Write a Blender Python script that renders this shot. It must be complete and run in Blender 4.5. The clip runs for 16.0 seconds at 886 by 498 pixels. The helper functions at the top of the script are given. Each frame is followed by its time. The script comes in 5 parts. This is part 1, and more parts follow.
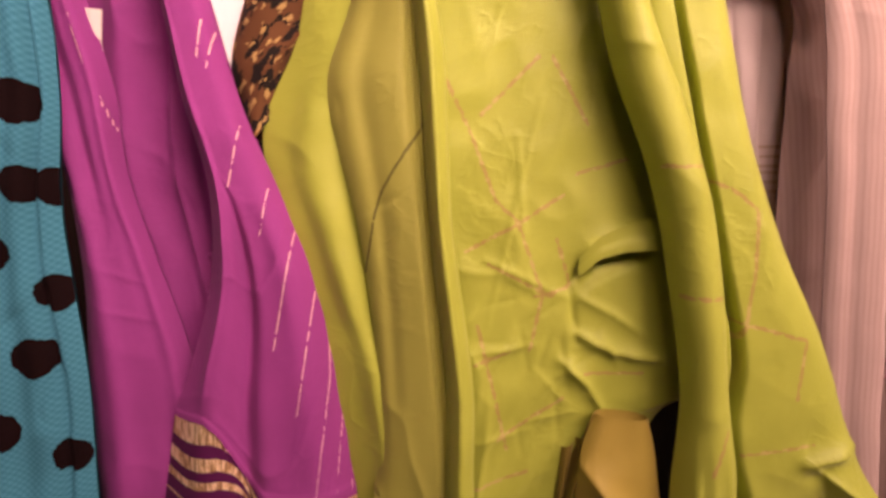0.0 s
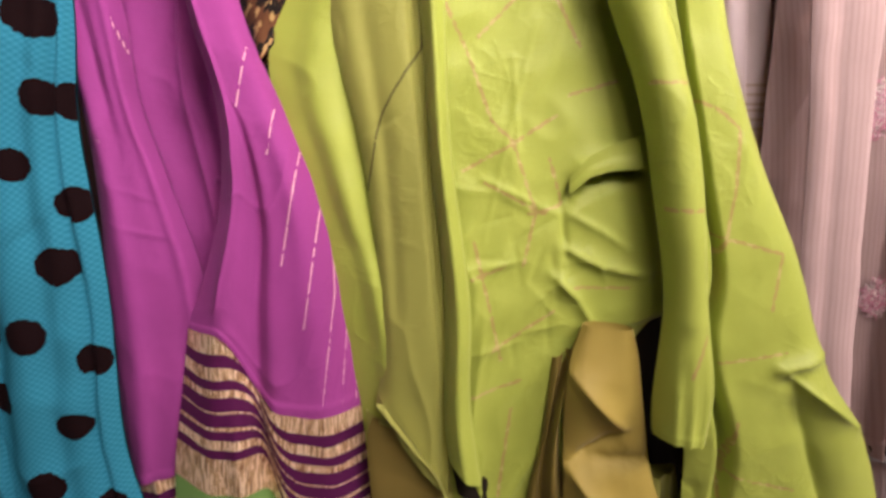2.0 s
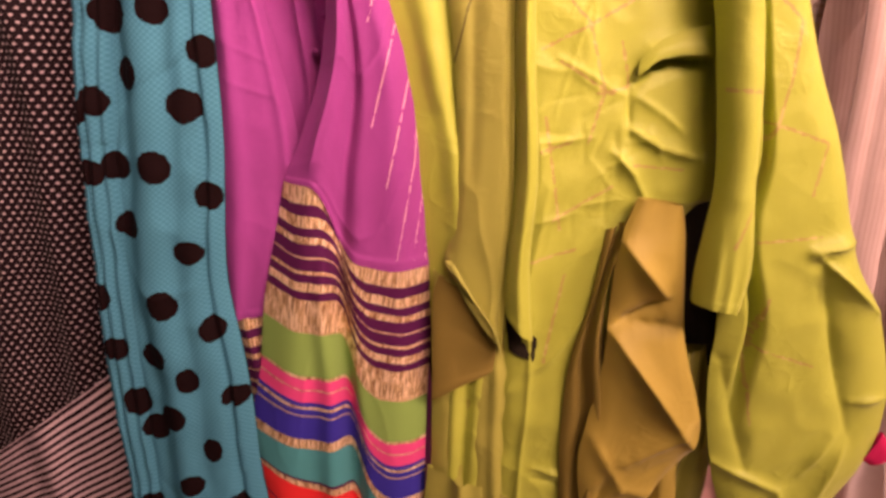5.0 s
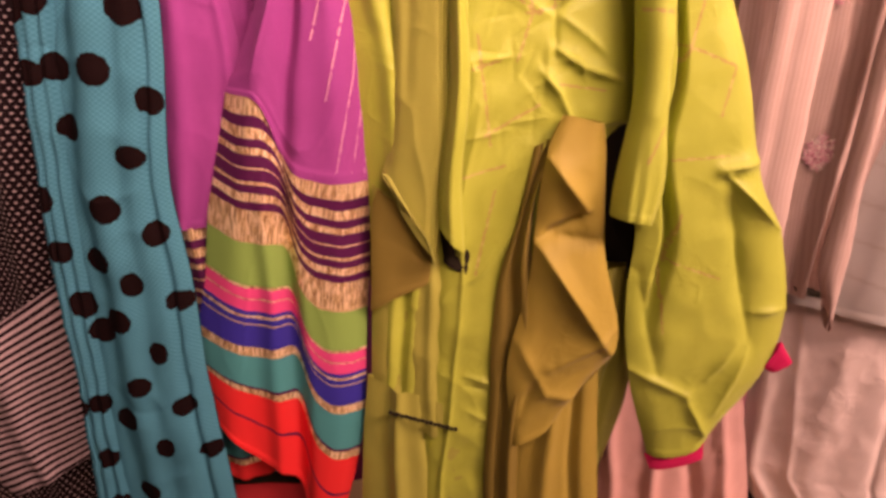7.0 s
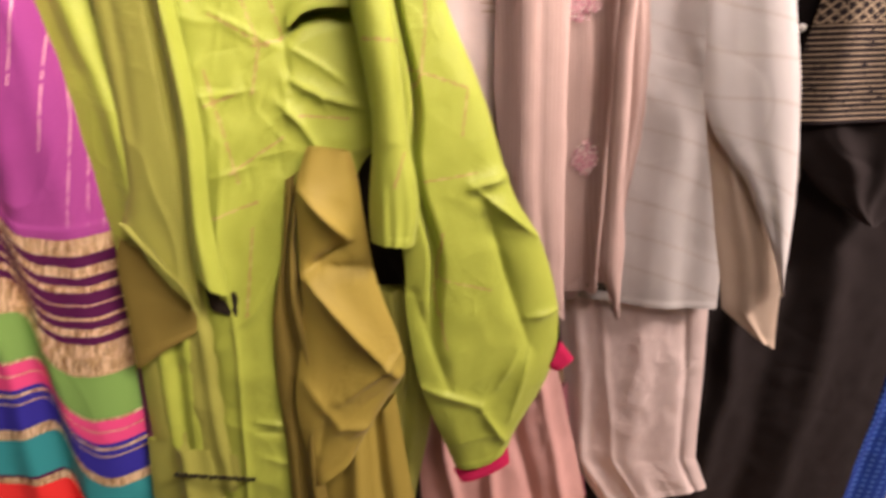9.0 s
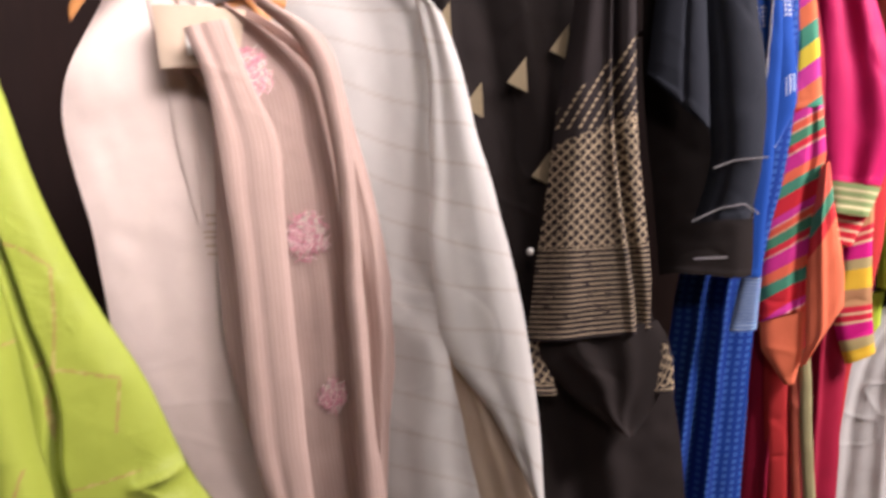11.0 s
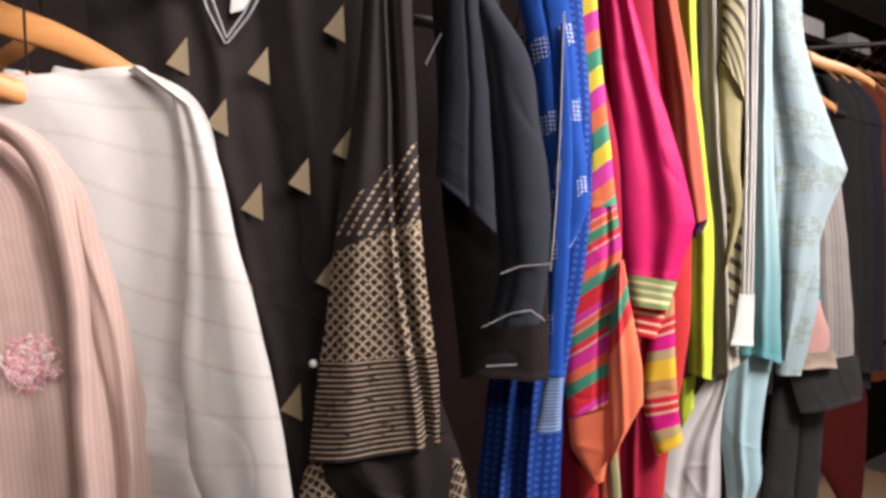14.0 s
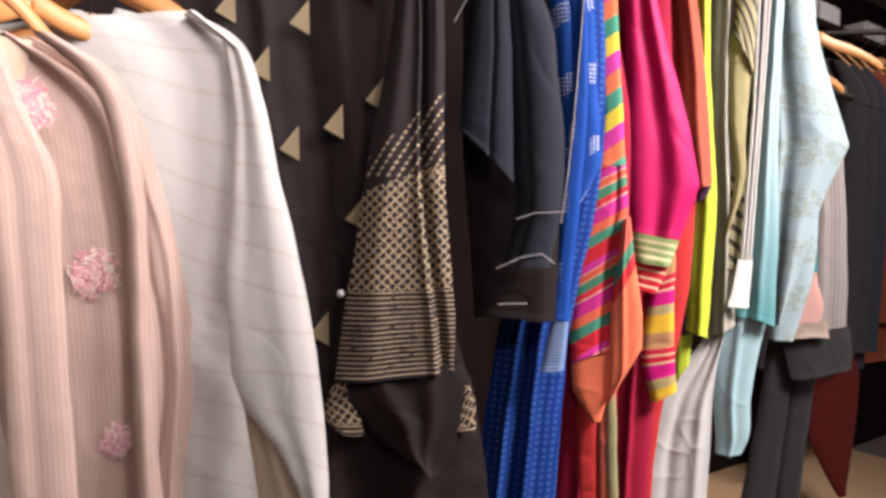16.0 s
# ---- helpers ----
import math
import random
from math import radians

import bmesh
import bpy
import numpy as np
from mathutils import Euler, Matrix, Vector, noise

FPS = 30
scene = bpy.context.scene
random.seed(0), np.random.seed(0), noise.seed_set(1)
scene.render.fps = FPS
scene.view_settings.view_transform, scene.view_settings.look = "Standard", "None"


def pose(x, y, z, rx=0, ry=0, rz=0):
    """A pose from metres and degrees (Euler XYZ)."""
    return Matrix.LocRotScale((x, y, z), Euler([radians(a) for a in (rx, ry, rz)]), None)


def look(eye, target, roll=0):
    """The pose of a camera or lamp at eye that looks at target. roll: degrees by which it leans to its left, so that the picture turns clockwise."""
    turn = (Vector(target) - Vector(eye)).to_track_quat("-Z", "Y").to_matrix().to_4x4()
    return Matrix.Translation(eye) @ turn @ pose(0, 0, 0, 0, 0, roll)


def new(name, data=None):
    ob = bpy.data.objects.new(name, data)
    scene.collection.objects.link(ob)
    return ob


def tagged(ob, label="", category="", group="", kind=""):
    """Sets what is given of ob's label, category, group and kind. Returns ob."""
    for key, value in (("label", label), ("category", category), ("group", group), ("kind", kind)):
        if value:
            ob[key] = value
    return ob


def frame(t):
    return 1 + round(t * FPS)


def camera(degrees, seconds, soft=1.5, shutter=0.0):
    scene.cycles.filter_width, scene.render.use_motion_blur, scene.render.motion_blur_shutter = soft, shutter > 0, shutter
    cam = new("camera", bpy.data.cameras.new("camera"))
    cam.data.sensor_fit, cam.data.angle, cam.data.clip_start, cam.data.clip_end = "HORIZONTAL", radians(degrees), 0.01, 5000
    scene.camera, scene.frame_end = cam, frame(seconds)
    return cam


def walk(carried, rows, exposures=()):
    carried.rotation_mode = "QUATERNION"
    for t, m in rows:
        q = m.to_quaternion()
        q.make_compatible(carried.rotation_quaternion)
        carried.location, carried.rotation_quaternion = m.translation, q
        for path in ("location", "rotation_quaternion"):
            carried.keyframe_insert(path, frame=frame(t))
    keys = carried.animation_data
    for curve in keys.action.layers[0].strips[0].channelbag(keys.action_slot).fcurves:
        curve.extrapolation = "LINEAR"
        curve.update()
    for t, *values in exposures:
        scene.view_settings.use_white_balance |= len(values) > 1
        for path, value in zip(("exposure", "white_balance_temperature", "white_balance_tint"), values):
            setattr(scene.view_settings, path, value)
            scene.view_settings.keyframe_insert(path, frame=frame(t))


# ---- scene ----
cam = camera(74.6, 16.0, soft=3.2, shutter=0.5)
METRES, EYE, TILT, LEAN, TURN = 1.05, 1.30, -11.0, 1.5, 0.0
ROWS = [
    (0.0, 0.0, 0.0, 0.0, 0.0, 0.0, -0.0),
    (0.5, 0.0019, -0.005, -0.0083, -0.15, -0.54, -0.05),
    (1.0, 0.0046, -0.0095, -0.0186, -0.67, -1.48, -0.2),
    (1.5, 0.0036, -0.016, -0.0306, -1.02, -2.04, -0.07),
    (2.0, -0.0036, -0.0273, -0.0441, -0.55, -2.82, 0.02),
    (2.5, -0.014, -0.0335, -0.0576, -0.18, -3.85, -0.45),
    (3.0, -0.0333, -0.0449, -0.0757, 0.91, -5.04, -1.51),
    (3.5, -0.0478, -0.0568, -0.0946, 1.62, -5.6, -2.44),
    (4.0, -0.057, -0.0695, -0.107, 1.94, -6.02, -3.15),
    (6.5, -0.0285, -0.1273, -0.1667, -0.38, -8.79, -4.65),
    (7.0, -0.0125, -0.1368, -0.1802, -1.43, -9.72, -4.87),
    (7.5, 0.0089, -0.1434, -0.1863, -3.46, -10.24, -4.68),
    (8.0, 0.0433, -0.1422, -0.1853, -6.64, -9.76, -3.75),
    (8.5, 0.0757, -0.139, -0.1741, -9.03, -9.32, -2.19),
    (9.0, 0.1229, -0.1401, -0.1588, -13.13, -7.68, -0.14),
    (9.5, 0.1781, -0.1378, -0.1347, -16.16, -4.83, 1.31),
    (10.0, 0.233, -0.1366, -0.1075, -19.25, -0.59, 2.22),
    (12.5, 0.4847, -0.1977, 0.0479, -28.59, 11.27, 6.18),
    (13.0, 0.5147, -0.2068, 0.0532, -30.35, 11.42, 6.35),
    (13.5, 0.5378, -0.2129, 0.0506, -31.48, 11.18, 6.33),
    (14.0, 0.5438, -0.2195, 0.0439, -31.97, 10.28, 5.79),
    (14.5, 0.5434, -0.227, 0.0365, -32.91, 9.49, 6.1),
    (15.0, 0.5338, -0.2397, 0.0104, -33.23, 9.88, 6.25),
    (15.5, 0.507, -0.2549, -0.0079, -32.54, 9.62, 4.47),
    (16.0, 0.4866, -0.2576, -0.0269, -31.8, 8.56, 3.42),
]
EXPOSURES = [(0.0, 0.02, 7500, 56), (0.6, 0.03, 7200, 45), (1.0, 0.14, 6700, 38), (1.5, 0.22, 6250, 35), (2.0, 0.32, 5750, 29), (2.6, 0.4, 5650, 32), (3.0, 0.5, 6200, 39), (3.5, 0.62, 7300, 55), (4.2, 0.64, 7750, 62), (6.3, 0.64, 8500, 66),
             (7.0, 0.66, 8400, 63), (7.6, 1.04, 7800, 48), (8.1, 1.14, 7450, 44), (8.5, 0.96, 7400, 43), (9.0, 0.68, 6350, 28), (10.0, 0.51, 5700, 23), (12.3, 0.12, 5750, 16), (14.0, 0.31, 5700, 16), (16.0, 0.44, 5700, 17)]
walk(cam, [(t, pose(0, 0, EYE, TILT, LEAN, TURN) @ pose(METRES * x, METRES * y, METRES * z, 90 + pitch, roll, yaw)) for t, x, y, z, yaw, pitch, roll in ROWS], EXPOSURES)

# ---- light: warm shop ceiling panels, weak bounce ----
world = bpy.data.worlds.new("shop_air")
world.use_nodes = True
world.node_tree.nodes["Background"].inputs[0].default_value = (1.0, 0.86, 0.72, 1)
world.node_tree.nodes["Background"].inputs[1].default_value = 0.17
scene.world = world


def ceiling_lamp(x, y, watts, size=0.5, target=None, z=2.76, spread=180):
    data = bpy.data.lights.new("ceiling_light", "AREA")
    data.energy, data.size, data.color, data.spread = watts, size, (1.0, 0.87, 0.72), radians(spread)
    ob = new("ceiling_light", data)
    ob.matrix_world = look((x, y, z), target or (x, y + 0.3, 1.2))
    return ob


ceiling_lamp(0.68, -0.66, 14.0, 0.90, (0.08, 0.5, 1.92), 2.42, 68)
ceiling_lamp(2.05, -0.75, 33, 0.70, (1.6, 0.6, 1.20), 2.70, 90)
# unseen lamp added as a weak front fill on the cream and pink clothes
ceiling_lamp(-0.05, -1.25, 6.5, 0.5, (0.15, 0.6, 1.6), spread=120)
ceiling_lamp(3.0, -0.4, 34, 0.4, (2.6, 0.7, 1.0))

# ---- planes in which the clothes hang: a point on the floor and the turn in degrees ----
PLANES = {
    "green": (0.10, 0.50, 0), "purple": (-0.158, 0.516, 8), "teal": (-0.36, 0.44, 0), "dotted": (-0.45, 0.50, 0),
    "cream": (0.47, 0.765, -5), "pink": (0.55, 0.672, -5), "white": (0.72, 0.597, -5), "linen": (0.55, 0.765, -30), "black": (0.90, 0.68, -28),
    "navy": (1.19, 0.50, -40), "blue": (1.33, 0.55, -40), "stripe": (1.42, 0.55, -40), "magenta": (1.58, 0.535, -40),
    "red": (1.66, 0.57, -40), "lime": (1.72, 0.59, -40), "olive": (1.79, 0.59, -40), "tag": (1.84, 0.57, -40),
    "pale": (2.08, 0.52, -40), "grey": (2.30, 0.62, -40), "far": (3.25, 0.86, -40),
}


def at(plane, u, v, w=0.0):
    ox, oy, turn = PLANES[plane]
    a = radians(turn)
    return Vector((ox + u * math.cos(a) + w * math.sin(a), oy + u * math.sin(a) - w * math.cos(a), v))


# ---- materials ----
class Nodes:
    def __init__(self, name):
        self.m = bpy.data.materials.new(name)
        self.m.use_nodes = True
        self.t = self.m.node_tree
        self.b = self.t.nodes["Principled BSDF"]

    def put(self, sock, v):
        if isinstance(v, bpy.types.NodeSocket):
            self.t.links.new(v, sock)
        elif v is not None:
            if sock.type == "RGBA" and len(v) == 3:
                v = (*v, 1)
            sock.default_value = v

    def math(self, op, a, b=None, c=None):
        n = self.t.nodes.new("ShaderNodeMath")
        n.operation = op
        for i, v in enumerate((a, b, c)):
            self.put(n.inputs[i], v)
        return n.outputs[0]

    def mix(self, f, a, b):
        n = self.t.nodes.new("ShaderNodeMix")
        n.data_type = "RGBA"
        self.put(n.inputs[0], f), self.put(n.inputs[6], a), self.put(n.inputs[7], b)
        return n.outputs[2]

    def uv(self):
        n = self.t.nodes.new("ShaderNodeUVMap")
        s = self.t.nodes.new("ShaderNodeSeparateXYZ")
        self.t.links.new(n.outputs[0], s.inputs[0])
        return n.outputs[0], s.outputs[0], s.outputs[1]

    def coords(self):
        return self.t.nodes.new("ShaderNodeTexCoord").outputs["Object"]

    def noise(self, vec, scale, detail=3.0, rough=0.55, stretch=None):
        if stretch:
            k = self.t.nodes.new("ShaderNodeMapping")
            self.t.links.new(vec, k.inputs[0])
            k.inputs["Scale"].default_value = stretch
            vec = k.outputs[0]
        n = self.t.nodes.new("ShaderNodeTexNoise")
        self.t.links.new(vec, n.inputs["Vector"])
        n.inputs["Scale"].default_value, n.inputs["Detail"].default_value, n.inputs["Roughness"].default_value = scale, detail, rough
        return n.outputs["Fac"]

    def attr(self, name):
        n = self.t.nodes.new("ShaderNodeAttribute")
        n.attribute_name = name
        return n.outputs["Fac"]

    def bump(self, h, strength, dist):
        n = self.t.nodes.new("ShaderNodeBump")
        n.inputs["Strength"].default_value, n.inputs["Distance"].default_value = strength, dist
        self.t.links.new(h, n.inputs["Height"])
        self.t.links.new(n.outputs[0], self.b.inputs["Normal"])

    def ramp(self, fac, stops):
        n = self.t.nodes.new("ShaderNodeValToRGB")
        n.color_ramp.interpolation = "CONSTANT"
        e = n.color_ramp.elements
        while len(e) < len(stops):
            e.new(0.5)
        for k, (p, c) in zip(e, stops):
            k.position, k.color = p, (*c, 1)
        self.t.links.new(fac, n.inputs[0])
        return n.outputs[0]


def frac_mask(N, sock, period, duty, lo=None, hi=None, offset=0.0):
    """1 on stripes of a period in metres."""
    f = N.math("FRACT", N.math("DIVIDE", N.math("ADD", sock, offset + 50 * period), period))
    m = N.math("LESS_THAN", f, duty)
    if lo is not None:
        m = N.math("MULTIPLY", m, N.math("MULTIPLY", N.math("GREATER_THAN", sock, lo), N.math("LESS_THAN", sock, hi)))
    return m


def cloth(name, base, layers=None, rough=0.85, sheen=0.06, crease=0.0, weave=900.0, slub=0.35, var=0.16, relief=0.25, gloss=0.16, tint=None):
    """Woven cloth: mottled dye, thread slubs along both ways, a fine weave as relief. layers(N, uv, x, y, colour) lays prints and zari over it and returns
    the colour and, if any, the mask of metal thread."""
    N = Nodes(name)
    uv, x, y = N.uv()
    big = N.noise(uv, 9.0, 4.0)
    slubs = N.noise(uv, 60.0, 3.0, 0.7, (14.0, 0.6, 1.0))
    weft = N.noise(uv, 60.0, 3.0, 0.7, (0.6, 14.0, 1.0))
    dark, light = [c * (1 - var) for c in base], [min(1, c * (1 + var)) for c in (tint or base)]
    col = N.mix(big, dark, light)
    threads = N.math("MULTIPLY", N.math("ADD", slubs, weft), slub)
    col = N.mix(threads, col, [c * 0.72 for c in base])
    metal = None
    if layers:
        col, metal = layers(N, uv, x, y, col)
    N.put(N.b.inputs["Base Color"], col)
    N.put(N.b.inputs["Roughness"], N.math("MULTIPLY_ADD", metal, -0.5, rough) if metal else rough)
    if metal:
        N.put(N.b.inputs["Metallic"], N.math("MULTIPLY", metal, 0.55))
    N.b.inputs["Sheen Weight"].default_value = sheen
    N.b.inputs["Sheen Roughness"].default_value = 0.4
    N.b.inputs["Specular IOR Level"].default_value = gloss
    h = N.math("ADD", N.math("ADD", slubs, weft), N.math("MULTIPLY", N.noise(uv, weave, 1.0), 0.6))
    if crease:
        a, b = N.noise(uv, 17.0, 2.0, 0.5, (1.0, 0.7, 1.0)), N.noise(uv, 31.0, 2.0, 0.5, (0.8, 1.2, 1.0))
        lines = [N.math("POWER", N.math("SUBTRACT", 1.0, N.math("MINIMUM", N.math("ABSOLUTE", N.math("MULTIPLY_ADD", k, 9.0, -4.5)), 1.0)), 2.0) for k in (a, b)]
        where = N.math("GREATER_THAN", N.noise(uv, 6.0, 2.0), 0.53)
        h = N.math("ADD", h, N.math("MULTIPLY", N.math("ADD", lines[0], N.math("MULTIPLY", lines[1], 0.5)), N.math("MULTIPLY", where, 2.4 * crease)))
    N.bump(h, relief, 0.0012)
    return N.m


def plain(name, base, rough=0.6, metallic=0.0, var=0.2, scale=14.0, stretch=None, relief=0.15):
    """Paint, metal, wood, plaster: base colour with patches and fine grain."""
    N = Nodes(name)
    c = N.coords()
    a, b = N.noise(c, scale, 5.0, 0.6, stretch), N.noise(c, scale * 11, 3.0, 0.6, stretch)
    f = N.math("MULTIPLY_ADD", b, 0.4, N.math("MULTIPLY", a, 0.6))
    N.put(N.b.inputs["Base Color"], N.mix(f, [k * (1 - 2 * var) for k in base], [min(1, k * (1 + 2 * var)) for k in base]))
    N.put(N.b.inputs["Roughness"], N.math("MULTIPLY_ADD", a, 0.25, rough - 0.12))
    N.b.inputs["Metallic"].default_value = metallic
    N.bump(b, relief, 0.002)
    return N.m


GOLD = (0.62, 0.40, 0.17)


def lay(N, col, mask, paint):
    return N.mix(mask, col, paint)


def dots_teal(N, uv, x, y, col):
    seer = N.math("SINE", N.math("MULTIPLY_ADD", N.noise(uv, 22.0), 6.0, N.math("MULTIPLY", y, 1150.0)))
    seer2 = N.math("SINE", N.math("MULTIPLY_ADD", N.noise(uv, 30.0), 5.0, N.math("MULTIPLY", x, 1150.0)))
    col = N.mix(N.math("MULTIPLY_ADD", N.math("MULTIPLY", seer, seer2), 0.40, 0.35), col, (0.050, 0.27, 0.36))
    edge = N.math("MULTIPLY_ADD", N.noise(uv, 220.0, 4.0), 0.5, N.math("SUBTRACT", N.attr("print"), 0.25))
    return lay(N, col, N.math("GREATER_THAN", edge, 0.5), (0.009, 0.003, 0.003)), None


def dots_white(N, uv, x, y, col):
    p = 0.0082
    row = N.math("DIVIDE", N.math("ADD", y, 1.0), p * 0.82)
    odd = N.math("MULTIPLY", N.math("FRACT", N.math("MULTIPLY", N.math("FLOOR", row), 0.5)), 1.0)
    fx = N.math("SUBTRACT", N.math("FRACT", N.math("ADD", N.math("DIVIDE", N.math("ADD", x, 1.0), p), odd)), 0.5)
    fy = N.math("SUBTRACT", N.math("FRACT", row), 0.5)
    d = N.math("ADD", N.math("MULTIPLY", fx, fx), N.math("MULTIPLY", fy, fy))
    return lay(N, col, N.math("LESS_THAN", d, 0.032), (0.55, 0.43, 0.41)), None


def pinstripe(period, duty, paint, axis="y", wob=0.0):
    def f(N, uv, x, y, col):
        s = y if axis == "y" else x
        if wob:
            s = N.math("MULTIPLY_ADD", N.noise(uv, 8.0, 2.0), wob, s)
        return lay(N, col, frac_mask(N, s, period, duty), paint), None
    return f


def zari_lines(N, uv, x, y, col):
    m = N.math("MULTIPLY", N.attr("print"), N.math("GREATER_THAN", N.noise(uv, 150.0, 2.0), 0.42))
    m = N.math("GREATER_THAN", m, 0.86)
    return lay(N, col, m, (0.85, 0.50, 0.48)), N.math("MULTIPLY", m, 0.5)


def border_stops():
    """Stripes of the woven border, from its upper edge down: width in millimetres and colour."""
    G, P = GOLD, (0.070, 0.006, 0.045)
    g, k, b, t, r = (0.17, 0.34, 0.07), (0.72, 0.07, 0.20), (0.020, 0.025, 0.26), (0.012, 0.25, 0.25), (0.78, 0.035, 0.022)
    seq = [(15, G), (11, P), (10, G), (9, P), (8, G), (12, P), (3, G), (12, P), (3, G), (10, P), (8, G), (10, P), (37, G), (52, g), (4, G), (12, k), (2, G), (14, k),
           (6, b), (3, G), (7, b), (3, G), (28, b), (13, G), (46, t), (4, P), (10, G), (44, r), (4, P), (60, r)]
    total, at_mm, stops = sum(w for w, c in seq), 0.0, []
    for w, c in seq:
        stops.append((at_mm / total, c))
        at_mm += w
    return stops, total / 1000


def woven_border(N, uv, x, y, col):
    stops, total = border_stops()
    f = N.math("DIVIDE", N.math("MULTIPLY_ADD", N.noise(uv, 120.0, 2.0, 0.5, (0.4, 1, 1)), 0.003, y), total)
    col = N.mix(0.96, col, N.ramp(f, stops))
    gold = N.math("MULTIPLY", N.ramp(f, [(p, (1, 1, 1) if c == GOLD else (0, 0, 0)) for p, c in stops]), 1.0)
    streak = N.noise(uv, 40.0, 3.0, 0.7, (12.0, 1.2, 1.0))
    col = N.mix(N.math("MULTIPLY", gold, N.math("GREATER_THAN", streak, 0.52)), col, (0.95, 0.74, 0.46))
    col = N.mix(N.math("MULTIPLY", gold, N.math("LESS_THAN", streak, 0.43)), col, (0.30, 0.15, 0.07))
    return col, N.math("MULTIPLY", gold, 0.8)


def thread_print(paint, level=0.5, rough_edge=0.5):
    """A print or embroidery whose shape the mesh carries."""
    def f(N, uv, x, y, col):
        m = N.math("MULTIPLY", N.attr("print"), N.math("MULTIPLY_ADD", N.noise(uv, 260.0, 2.0), rough_edge, 1 - rough_edge * 0.5))
        return lay(N, col, N.math("MULTIPLY", N.math("GREATER_THAN", m, level), 0.8), paint), None
    return f


def gold_block(N, uv, x, y, col):
    """Block print of a black sleeve: dashes, then lattice, then fine lines, by the length from the top."""
    d1, d2 = N.math("ADD", x, y), N.math("SUBTRACT", x, y)
    wide = 0.0165
    a, b = frac_mask(N, d1, wide, 0.27), frac_mask(N, d2, wide, 0.27)
    dash = frac_mask(N, N.math("ADD", y, 0.0), 0.010, 0.62)
    lattice = N.math("MULTIPLY", N.math("MAXIMUM", a, b), N.math("GREATER_THAN", N.noise(uv, 300.0, 1.0), 0.42))
    slant = N.math("MULTIPLY", frac_mask(N, N.math("MULTIPLY_ADD", y, 0.55, x), 0.0165, 0.26), dash)
    lines = N.math("MULTIPLY", frac_mask(N, y, 0.0080, 0.27), N.math("GREATER_THAN", N.noise(uv, 200.0, 1.0, 0.5, (0.3, 2, 1)), 0.36))
    m = N.math("MULTIPLY", slant, N.math("MULTIPLY", N.math("GREATER_THAN", N.math("MULTIPLY_ADD", x, 1.0, y), 0.235), N.math("LESS_THAN", y, 0.33)))
    m = N.math("ADD", m, N.math("MULTIPLY", lattice, N.math("MULTIPLY", N.math("GREATER_THAN", N.math("MULTIPLY_ADD", x, 0.4, y), 0.325), N.math("LESS_THAN", y, 0.510))))
    m = N.math("ADD", m, N.math("MULTIPLY", lines, N.math("MULTIPLY", N.math("GREATER_THAN", y, 0.510), N.math("LESS_THAN", y, 0.652))))
    m = N.math("MINIMUM", m, 1.0)
    return lay(N, col, N.math("MULTIPLY", m, 0.85), (0.56, 0.43, 0.28)), None


def bands(seq):
    """Stripes along the cloth: (metres, colour), over and over."""
    def f(N, uv, x, y, col):
        total = sum(w for w, c in seq)
        g = N.math("FRACT", N.math("DIVIDE", N.math("ADD", y, 10 * total), total))
        p, stops = 0.0, []
        for w, c in seq:
            stops.append((p / total, c))
            p += w
        return N.mix(0.9, col, N.ramp(g, stops)), None
    return f


def diagonal(seq, k):
    def f(N, uv, x, y, col):
        return bands(seq)(N, uv, x, N.math("MULTIPLY_ADD", x, k, y), col)
    return f


def dot_blocks(N, uv, x, y, col):
    """White dots in square blocks set like bricks on blue, with a paler ground."""
    bx = N.math("FRACT", N.math("DIVIDE", N.math("ADD", x, 3.0), 0.058))
    by = N.math("FRACT", N.math("DIVIDE", N.math("ADD", N.math("MULTIPLY_ADD", x, 0.4, y), 3.0), 0.135))
    block = N.math("MULTIPLY", N.math("LESS_THAN", bx, 0.62), N.math("LESS_THAN", by, 0.29))
    px, py = frac_mask(N, x, 0.0072, 0.5), frac_mask(N, y, 0.0078, 0.5)
    return lay(N, col, N.math("MULTIPLY", block, N.math("MULTIPLY", px, py)), (0.75, 0.76, 0.80)), None


def sewn_threads(N, uv, x, y, col):
    """Hand-sewn lines of pink and gold thread, broken where the needle goes under."""
    m = N.math("MULTIPLY", N.attr("print"), N.math("MULTIPLY_ADD", N.noise(uv, 170.0, 2.0), 1.8, 0.0))
    m = N.math("GREATER_THAN", m, 0.58)
    tone = N.mix(N.math("GREATER_THAN", N.noise(uv, 60.0, 2.0), 0.56), (0.40, 0.17, 0.10), (0.56, 0.34, 0.18))
    return lay(N, col, N.math("MULTIPLY", m, 0.5), tone), None


def dark_seam(N, uv, x, y, col):
    m = N.math("MULTIPLY", N.attr("print"), N.math("MULTIPLY_ADD", N.noise(uv, 240.0, 2.0), 1.4, 0.3))
    return lay(N, col, N.math("MULTIPLY", N.math("GREATER_THAN", m, 0.55), 0.75), (0.07, 0.06, 0.012)), None


